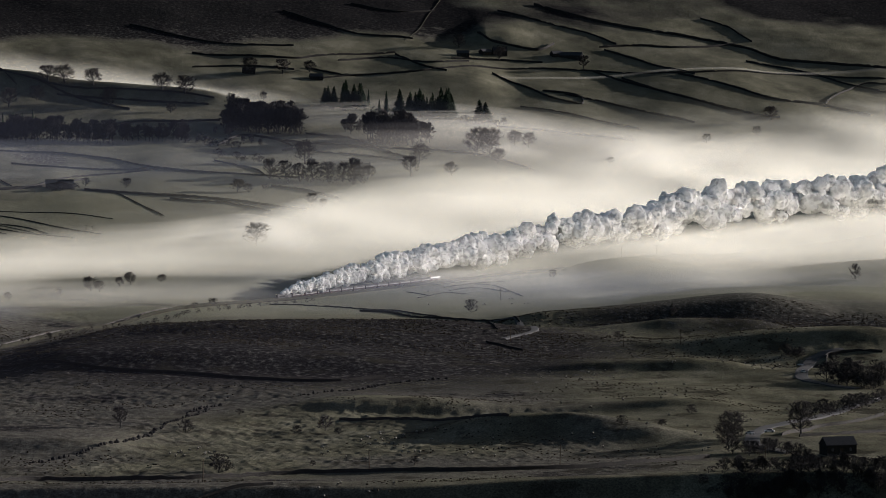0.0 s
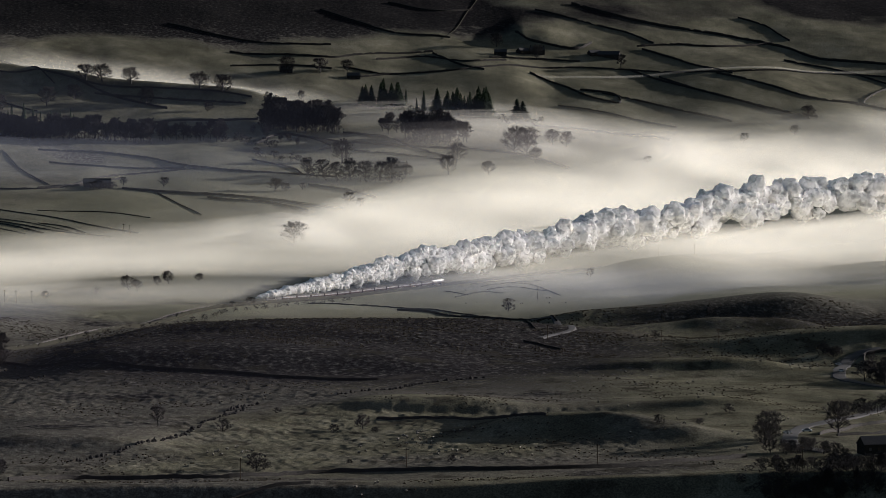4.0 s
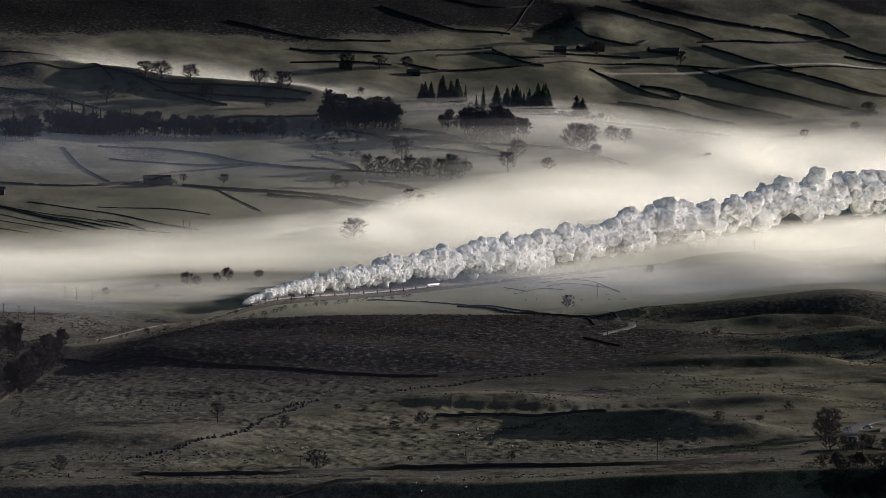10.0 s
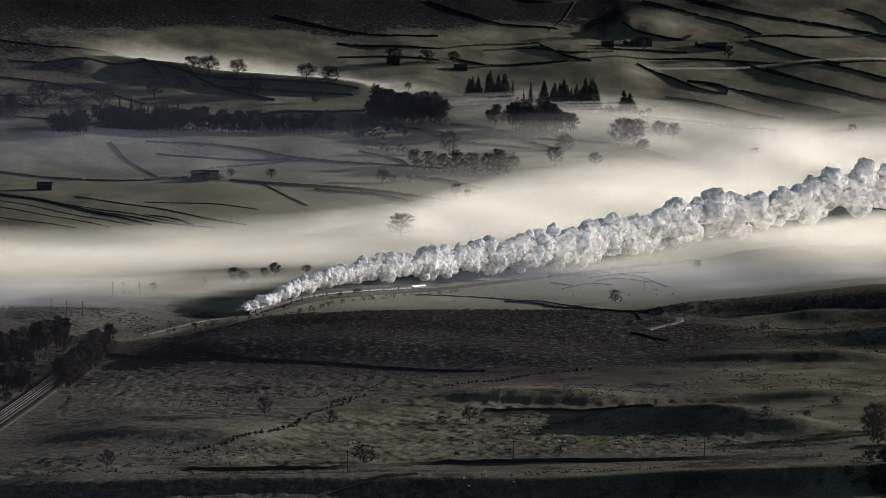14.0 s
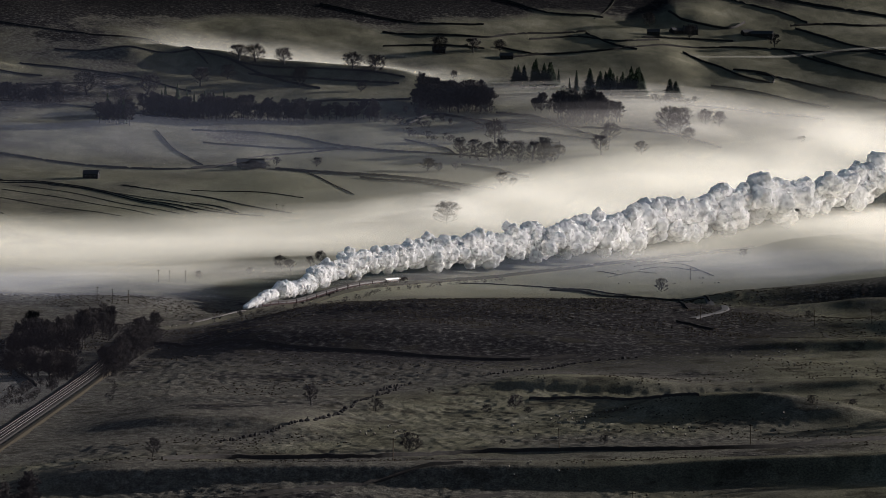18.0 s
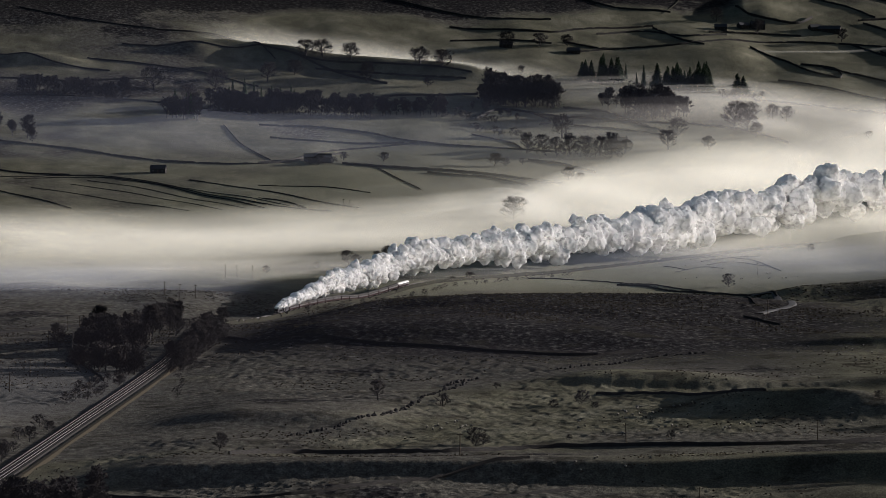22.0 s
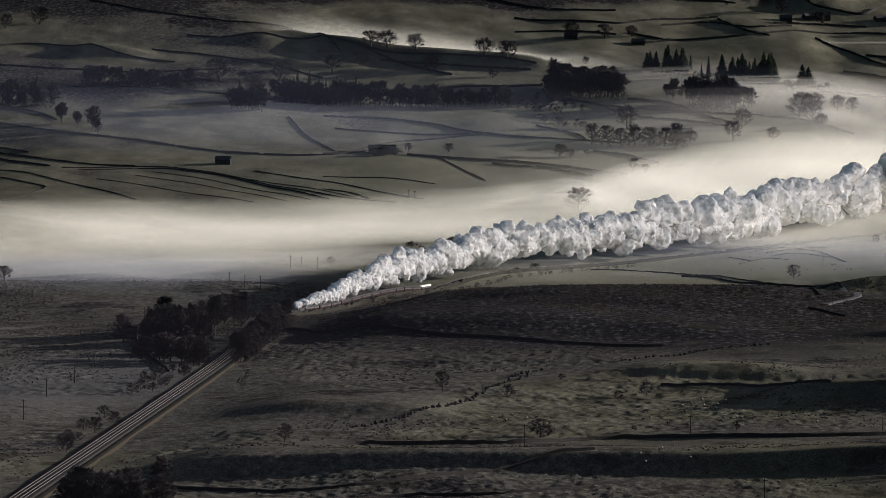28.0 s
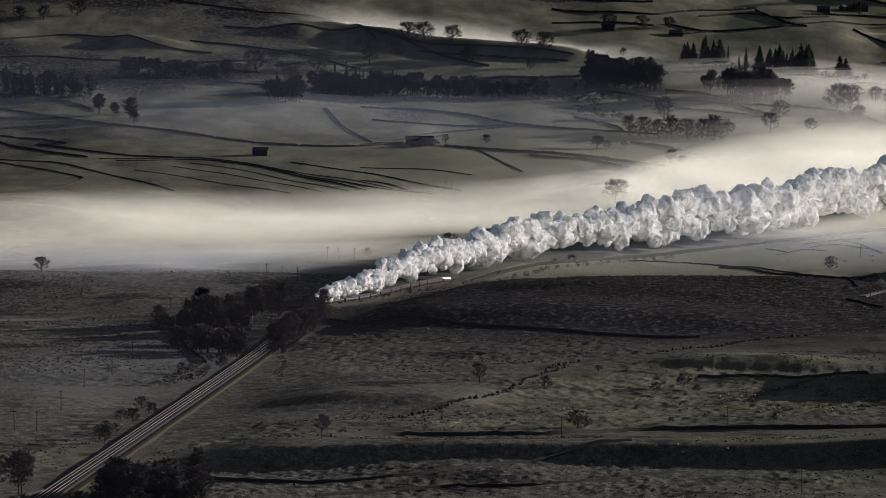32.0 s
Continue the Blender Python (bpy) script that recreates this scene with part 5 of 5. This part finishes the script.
def tender():
    root = tagged(new("tender"), "black coal tender behind the steam locomotive", "tender")
    bm = bmesh.new()
    box(bm, -1.3, 1.3, -3.4, 3.4, 1.1, 3.1, 0.1)
    part("tank", mesh_from("tank", bm, BLACK), root)
    bm = bmesh.new()
    bmesh.ops.create_icosphere(bm, subdivisions=3, radius=1.0)
    for q in bm.verts:
        q.co = Vector((q.co.x * 1.0, q.co.y * 2.4, 3.05 + max(q.co.z, 0) * 0.6 + noise.noise(q.co * 4) * 0.12))
    part("coal", mesh_from("coal", bm, BLACK), root)
    w = wheel_mesh(0.6)
    for x in (-0.75, 0.75):
        for y in (-2.2, 0, 2.2):
            part("wheel", w, root, at=pose(x, y, 0.6))
    return root


LOCO, TENDER = engine(), tender()
COACH = coach()
# the end coach's sun glint is painted as a pale roof
GLINT_ROOF = plain("pale_coach_roof", (0.45, 0.45, 0.44), (0.6, 0.6, 0.58), 0.5, 0.5, 0.0, 0.1, 0.01, 0.2)
COACHES = [COACH] + [copy_thing(COACH, pose(0, 0, 0)) for _ in range(11)]
LAST = coach(MAROON, GLINT_ROOF, "maroon coach at the end of the train, sun glint painted on its roof")
# how far along the line the engine stands at each time
LOCO_S = [(0, 1224), (6, 1327), (9, 1380), (13, 1478), (16.5, 1567), (19, 1630), (21, 1677), (23, 1715), (28, 1781), (32, 1818)]


def loco_s(t):
    return float(np.interp(t, [a for a, _ in LOCO_S], [b for _, b in LOCO_S]))


def rolling(ob, behind, off=-1.7):
    rows = []
    for t in (0, 2, 4, 6, 8, 10, 12, 14, 16, 18, 20, 22, 24, 26, 28, 30, 32):
        c, yaw, rise = frame_on(loco_s(t) - behind)
        rows.append((t, pose(c[0] + off * math.cos(radians(yaw)), c[1] + off * math.sin(radians(yaw)), c[2] + 0.32, rise, 0, yaw)))
    walk(ob, rows)


# ---- steam ----
def puff_mesh(seed, fineness):
    """A cauliflower head of steam: knobs upon knobs, as one closed skin."""
    rng = np.random.default_rng(seed)
    balls = [(np.zeros(3), 0.6)]

    def way():
        d = rng.normal(size=3)
        return d / np.linalg.norm(d)

    for _ in range(13):
        c, r = way() * rng.uniform(0.36, 0.55), rng.uniform(0.34, 0.5)
        balls.append((c, r))
        for _ in range(9):
            q = r * rng.uniform(0.3, 0.5)
            e = c + way() * r * rng.uniform(0.66, 0.88)
            balls.append((e, q))
            for _ in range(3):
                balls.append((e + way() * q * 0.75, q * rng.uniform(0.35, 0.5)))
    bm = bmesh.new()
    bmesh.ops.create_icosphere(bm, subdivisions=fineness, radius=1.0)
    d = np.array([v.co[:] for v in bm.verts])
    f = [[v.index for v in q.verts] for q in bm.faces]
    bm.free()
    d /= np.linalg.norm(d, axis=1)[:, None]
    reach = np.full(len(d), 0.3)
    for c, r in balls:
        along = d @ c
        inside = r * r - (c @ c - along * along)
        reach = np.maximum(reach, np.where(inside > 0, along + np.sqrt(np.maximum(inside, 0)), 0))
    reach = reach + [0.07 * noise.fractal(Vector(q) * 3.2 + Vector((seed, 0, 0)), 0.9, 2.0, 4) for q in d]
    return mesh_of("puff", d * reach[:, None], f, STEAM, True)


PUFFS = {n: [puff_mesh(s, n) for s in range(9)] for n in (3, 4, 5)}


def plume_radius(s):
    """Half the plume's thickness, s metres behind the chimney."""
    return 1.3 + 0.72 * math.sqrt(max(s, 0))


def plume_rise(s, place):
    """How high the plume's middle has risen; it stands higher where the line leaves the cold valley floor."""
    base = 4.3 + 13.5 * float(np.clip(s / 230, 0, 1)) ** 0.8 + 3.0 * float(np.clip((s - 230) / 270, 0, 1)) + 0.021 * max(s - 500, 0)
    return base + float(step(150, 350, s)) * (9 * float(step(880, 700, place)) + 10 * float(step(650, 430, place)))


def plume():
    """Puffs keep their size: each rides in the heart of the plume until the plume is wide enough, then stays behind, drifts out and rises."""
    root = tagged(new("steam_plume"), "billowing white exhaust steam trailing above the railway", "steam plume")
    rng = random.Random(5)
    s_end = loco_s(32)
    made = []
    R = 0.75
    while R < 12.5:
        # a puff comes out where the plume is nearly twice as wide
        show = max((R * 1.75 - 1.3) / 0.72, 0) ** 2
        last = s_end - show
        # small puffs are soon lost inside the larger ones
        spot = max(loco_s(0) - 1250, loco_s(0) - show - 60 - 90 * R)
        while spot < last:
            turn = rng.uniform(0, 6.283)
            for k in range(1 if R < 1.3 else 2 if R < 8 else 3):
                made.append((R * rng.uniform(0.75, 1.2), spot + rng.uniform(-0.7, 0.7) * R, show, turn + k * (3.14 if R < 8 else 2.09) + rng.uniform(-0.8, 0.8), rng.uniform(0.3, 1.0)))
            spot += R * 1.75
        R *= 1.34
    for R, spot, show, phi, out in made:
        ob = part("puff", rng.choice(PUFFS[3 if R < 1.6 else 4 if R < 6 else 5]), root)
        ob.scale = (R, R, R)
        spin = [rng.uniform(-180, 180) for _ in range(3)]
        roll = rng.uniform(0.5, 2.2)
        # the time at which the plume is wide enough here
        free = next((t for t in np.arange(0, 32.01, 0.25) if loco_s(t) - spot >= show), 32.0)
        times = sorted({0.0, 32.0, *(float(t) for t in np.arange(0, 32, 5) if abs(t - free) > 1.5), float(free)})
        rows = []
        for t in times:
            age = loco_s(t) - spot
            s = max(age, show)
            place = max(loco_s(t) - s, 5)
            c, yaw, _ = frame_on(place)
            k = out * (min(max(age - show, 0) / (8 + 4 * R), 1)) * max(plume_radius(min(s, 2.2 * show + 20)) - 0.72 * R, 0.2)
            up = plume_rise(s, place) + k * math.sin(phi)
            ax = k * math.cos(phi) - 1.7
            rows.append((t, pose(c[0] + ax * math.cos(radians(yaw)), c[1] + ax * math.sin(radians(yaw)), c[2] + up, spin[0] + roll * max(age - show, 0) / R * 0.4, spin[1], spin[2])))
        walk(ob, rows)


# ---- roads, buildings and small things ----
def lane(points, wide, label):
    p = smooth_line(points, 10)
    d = np.concatenate([[0], np.cumsum(np.hypot(*np.diff(p, axis=0).T))])
    s = np.arange(0, d[-1], 3.0)
    x, y = np.interp(s, d, p[:, 0]), np.interp(s, d, p[:, 1])
    q = np.hypot(np.gradient(x), np.gradient(y))
    nx, ny = -np.gradient(y) / q, np.gradient(x) / q
    z = np.max([ground_z(x + nx * o, y + ny * o) for o in (-wide / 2, -wide / 4, 0, wide / 4, wide / 2)], axis=0)
    z = np.convolve(np.pad(z, 4, mode="edge"), np.ones(9) / 9, "valid") + 0.2
    v, f = [], []
    for i in range(len(s)):
        for o, h in ((-wide / 2 - 0.8, -0.7), (-wide / 2, 0), (0, 0.08), (wide / 2, 0), (wide / 2 + 0.8, -0.7)):
            v.append((x[i] + nx[i] * o, y[i] + ny[i] * o, z[i] + h))
    for i in range(len(s) - 1):
        f += [(i * 5 + k, i * 5 + k + 1, i * 5 + 6 + k, i * 5 + 5 + k) for k in range(4)]
    tagged(new("road", mesh_of("road", v, f, TARMAC)), label, "road", kind="structure")


lane([(208, 2208), (198, 2199), (189, 2176), (177, 2078), (178, 2054), (188, 2037), (201, 2016)], 6.0, 'grey tarmac lane winding between fields')
lane([(235, 2049), (207, 1969), (186, 1917), (162, 1853), (148, 1824), (137, 1799), (126, 1713), (128, 1695), (139, 1676)], 6.0, 'grey tarmac lane winding between fields')
lane([(33, 2568), (45, 2480), (51, 2349), (47, 2304), (38, 2274), (31, 2248)], 3.6, 'grey tarmac lane winding between fields')


def gable_house(name, label, long, wide, eaves, ridge, doors=1, chimneys=0):
    root = tagged(new(name), label, "building")
    bm = bmesh.new()
    v = [bm.verts.new(p) for p in ((-long / 2, -wide / 2, -2), (long / 2, -wide / 2, -2), (long / 2, wide / 2, -2), (-long / 2, wide / 2, -2), (-long / 2, -wide / 2, eaves), (long / 2, -wide / 2, eaves), (long / 2, wide / 2, eaves), (-long / 2, wide / 2, eaves), (-long / 2, 0, ridge), (long / 2, 0, ridge))]
    for q in ((0, 1, 5, 4), (2, 3, 7, 6), (1, 2, 6, 9, 5), (3, 0, 4, 8, 7), (0, 3, 2, 1)):
        bm.faces.new([v[i] for i in q])
    part("shell", mesh_from("shell", bm, STONE), root)
    t = 0.25
    for side in (-1, 1):
        o = [(-long / 2 - 0.3, side * (wide / 2 + 0.4), eaves - 0.2), (long / 2 + 0.3, side * (wide / 2 + 0.4), eaves - 0.2), (long / 2 + 0.3, 0, ridge + 0.1), (-long / 2 - 0.3, 0, ridge + 0.1)]
        vv = o + [(a, b, c + t) for a, b, c in o]
        part("roof_slope", mesh_of("roof_slope", vv, [(0, 1, 2, 3), (4, 5, 6, 7), (0, 1, 5, 4), (1, 2, 6, 5), (2, 3, 7, 6), (3, 0, 4, 7)], SLATE), root)
    bm = bmesh.new()
    box(bm, -0.7, 0.7, -wide / 2 - 0.06, -wide / 2 + 0.05, 0.0, 2.3)
    part("door", mesh_from("door", bm, POLE), root)
    bm = bmesh.new()
    box(bm, -0.5, 0.5, -0.05, 0.05, -0.6, 0.6)
    w = mesh_from("window", bm, GLASS)
    for x in (-long * 0.3, long * 0.3):
        part("window", w, root, at=pose(x, -wide / 2 - 0.02, 1.7))
    for i in range(chimneys):
        bm = bmesh.new()
        x = (-1) ** i * (long / 2 - 0.6)
        box(bm, x - 0.4, x + 0.4, -0.5, 0.5, ridge - 0.6, ridge + 1.5, 0.05)
        part("chimney", mesh_from("chimney", bm, STONE), root)
    return root


def set_house(root, x, y, turn):
    root.matrix_basis = pose(x, y, low(x, y, 5) + 0.4, 0, 0, turn)


BARN = gable_house("field_barn", "dark stone field barn with a slate roof", 13, 7, 3.6, 6.4)
LONG = gable_house("long_barn", "long low stone barn with a slate roof in a frosted field", 24, 9, 3.8, 7.2)
FARM = gable_house("farmhouse", "stone farmhouse with two chimneys on the fell side", 15, 8, 5.2, 8.4, 1, 2)
set_house(BARN, 157, 1671, 20)
set_house(LONG, -333, 3660, 5)
set_house(copy_thing(BARN, pose(0, 0, 0)), -458, 3547, -5)
set_house(FARM, 60, 4470, 10)
set_house(copy_thing(BARN, pose(0, 0, 0)), 45, 4464, 40)
set_house(copy_thing(LONG, pose(0, 0, 0)), 136, 4486, -10)
set_house(copy_thing(BARN, pose(0, 0, 0)), 121, 4487, 30)
set_house(copy_thing(BARN, pose(0, 0, 0)), 21, 4438, 0)
set_house(copy_thing(FARM, pose(0, 0, 0)), -74, 3835, 0)
set_house(copy_thing(BARN, pose(0, 0, 0)), -129, 4290, 10)
set_house(copy_thing(BARN, pose(0, 0, 0)), -197, 4276, 0)


def utility_pole():
    root = tagged(new("utility_pole"), "dark wooden utility pole with a crossarm", "utility pole", "poles across the moor")
    bm = bmesh.new()
    tube(bm, (0, 0, -1), (0, 0, 8.2), 0.2, 0.14, 8)
    part("post", mesh_from("post", bm, POLE), root)
    bm = bmesh.new()
    box(bm, -1.0, 1.0, -0.08, 0.08, 7.5, 7.68)
    part("crossarm", mesh_from("crossarm", bm, POLE), root)
    for x in (-0.85, 0, 0.85):
        bm = bmesh.new()
        tube(bm, (x, 0, 7.68), (x, 0, 7.9), 0.06, 0.05, 6)
        part("insulator", mesh_from("insulator", bm, SLEEPER), root)
    return root


POST = utility_pole()
POLES = [
    (-344, 2276), (-338, 2279), (-333, 2138), (-309, 1927), (-305, 1845), (-304, 1766), (-293, 1648),
    (-289, 1573), (-297, 1570), (-314, 2456), (-304, 2449), (-295, 2452), (-311, 2750), (-304, 2755),
    (-295, 2768), (-289, 3411), (-284, 3408), (-28, 1598), (45, 1617), (-85, 1488), (39, 2868),
    (147, 3471), (169, 3327), (36, 2248), (96, 2234), (126, 2230), (113, 1476), (0, 1354),
]
for i, (x, y) in enumerate(POLES):
    m = pose(x, y, gz(x, y), random.uniform(-1.5, 1.5), random.uniform(-1.5, 1.5), random.uniform(-40, 40))
    ob = POST if i == 0 else copy_thing(POST, m)
    ob.matrix_basis = m


def sheep_kind(lie):
    root = tagged(new("sheep"), "pale woolly sheep grazing frosted pasture", "sheep", "sheep on the pasture")
    bm = bmesh.new()
    bmesh.ops.create_icosphere(bm, subdivisions=2, radius=1.0)
    for q in bm.verts:
        d = q.co.copy()
        q.co = Vector((d.x * 0.28, d.y * 0.52, 0.68 + d.z * 0.3)) * (1 + 0.06 * noise.noise(d * 5))
    part("fleece", mesh_from("fleece", bm, WOOL), root)
    bm = bmesh.new()
    tube(bm, (0, 0.5, 0.72 - lie), (0, 0.85, 0.6 - lie * 1.6), 0.14, 0.08, 8)
    part("head", mesh_from("head", bm, BARK), root, "dark face")
    for x in (-0.15, 0.15):
        for y in (-0.32, 0.32):
            bm = bmesh.new()
            tube(bm, (x, y, -0.1), (x, y, 0.5), 0.05, 0.06, 6)
            part("leg", mesh_from("leg", bm, BARK), root)
    return root


FLOCK = [sheep_kind(0.0), sheep_kind(0.3)]
sheep_rng = random.Random(9)
sheep_used = set()


def flock(x0, y0, x1, y1, n):
    for _ in range(n):
        x, y = sheep_rng.uniform(x0, x1), sheep_rng.uniform(y0, y1)
        i = sheep_rng.randrange(2)
        m = pose(x, y, gz(x, y) + 0.02, 0, 0, sheep_rng.uniform(0, 360))
        ob = copy_thing(FLOCK[i], m) if i in sheep_used else FLOCK[i]
        sheep_used.add(i)
        ob.matrix_basis = m
        ob.scale = (1.1, 1.1, 1.1)


flock(-34, 1764, 4, 1724, 18)
flock(-110, 1692, -90, 1656, 12)
flock(-51, 1723, 25, 1638, 22)
flock(111, 2089, 175, 2191, 20)
flock(47, 1987, 117, 2087, 16)
flock(49, 1681, 108, 1723, 12)
flock(-13, 2762, 69, 2939, 12)
flock(51, 1737, 136, 1965, 14)
flock(-43, 1441, -16, 1462, 6)


def car():
    root = tagged(new("car"), "pale car standing on the lane", "car", "cars on the lane")
    bm = bmesh.new()
    box(bm, -0.88, 0.88, -2.1, 2.1, 0.3, 0.9, 0.12)
    part("body", mesh_from("body", bm, PAINT), root)
    v = [(-0.8, -1.5, 0.88), (0.8, -1.5, 0.88), (0.8, 1.2, 0.88), (-0.8, 1.2, 0.88), (-0.62, -1.0, 1.45), (0.62, -1.0, 1.45), (0.62, 0.5, 1.45), (-0.62, 0.5, 1.45)]
    part("cabin", mesh_of("cabin", v, [(4, 5, 6, 7), (0, 1, 5, 4), (1, 2, 6, 5), (2, 3, 7, 6), (3, 0, 4, 7)], GLASS), root)
    w = wheel_mesh(0.32, 0.2)
    for x in (-0.82, 0.82):
        for y in (-1.3, 1.3):
            part("wheel", w, root, at=pose(x, y, 0.32))
    return root


CAR = car()
for i, (x, y, turn) in enumerate([(126, 1725, 30), (135, 1739, 80), (184, 2164, 20), (178, 2078, 10), (199, 1946, 70)]):
    m = pose(x, y, float(max(ground_z(x + a, y + b) for a in (-2, 0, 2) for b in (-2, 0, 2))) + 0.5, 0, 0, turn)
    ob = CAR if i == 0 else copy_thing(CAR, m)
    ob.matrix_basis = m


# ---- rushes and tussocks ----
def tussocks(name, n, x0, x1, y0, y1, seed, cut, size, label):
    """Dark clumps of rush and heather, thick where the ground is rough."""
    rng = np.random.default_rng(seed)
    x, y = rng.uniform(x0, x1, n * 6), rng.uniform(y0, y1, n * 6)
    a = x / y
    keep = (a > -0.215) & (a < 0.128) & (lattice(x / 75, y / 95, seed) + 0.7 * lattice(x / 21, y / 33, seed + 1) + 0.5 * rng.random(n * 6) > cut) & (near_track(x, y)[0] > 9)
    x, y = x[keep][:n], y[keep][:n]
    z = ground_z(x, y)
    k = len(x)
    r = size * rng.uniform(0.5, 1.4, k)
    h = r * rng.uniform(0.5, 1.1, k)
    ring = np.arange(5) * 2 * math.pi / 5
    turn = rng.uniform(0, 6.28, k)
    lobes = rng.uniform(0.7, 1.25, (k, 10))
    v = np.empty((k, 11, 3))
    for i, g in enumerate(ring):
        v[:, i] = np.stack([x + r * lobes[:, i] * np.cos(g + turn), y + r * lobes[:, i] * np.sin(g + turn), z - 0.3], -1)
        v[:, 5 + i] = np.stack([x + 0.75 * r * lobes[:, 5 + i] * np.cos(g + turn + 0.4), y + 0.75 * r * lobes[:, 5 + i] * np.sin(g + turn + 0.4), z + 0.75 * h * lobes[:, i]], -1)
    v[:, 10] = np.stack([x, y, z + h], -1)
    tri = [(i, (i + 1) % 5, 5 + (i + 1) % 5) for i in range(5)] + [(i, 5 + (i + 1) % 5, 5 + i) for i in range(5)] + [(5 + i, 5 + (i + 1) % 5, 10) for i in range(5)]
    f = (np.arange(k)[:, None, None] * 11 + np.array(tri)[None]).reshape(-1, 3)
    tagged(new(name, mesh_of(name, v.reshape(-1, 3), f.tolist(), RUSH)), label, "rough grass", kind="stuff")


tussocks("rush_tussocks", 5000, -420, 330, 1350, 2150, 61, 0.75, 0.4, "scattered dark rush tussocks on rough pasture")
tussocks("heather_clumps", 16000, -560, 380, 2150, 2550, 71, 0.22, 0.5, "dark heather and bent clumps on the moor")


def motions():
    rolling(LOCO, 0.0)
    rolling(TENDER, 9.4)
    for i, ob in enumerate(COACHES):
        rolling(ob, 23.4 + 20.3 * i)
    rolling(LAST, 23.4 + 20.3 * len(COACHES))
    plume()


motions()
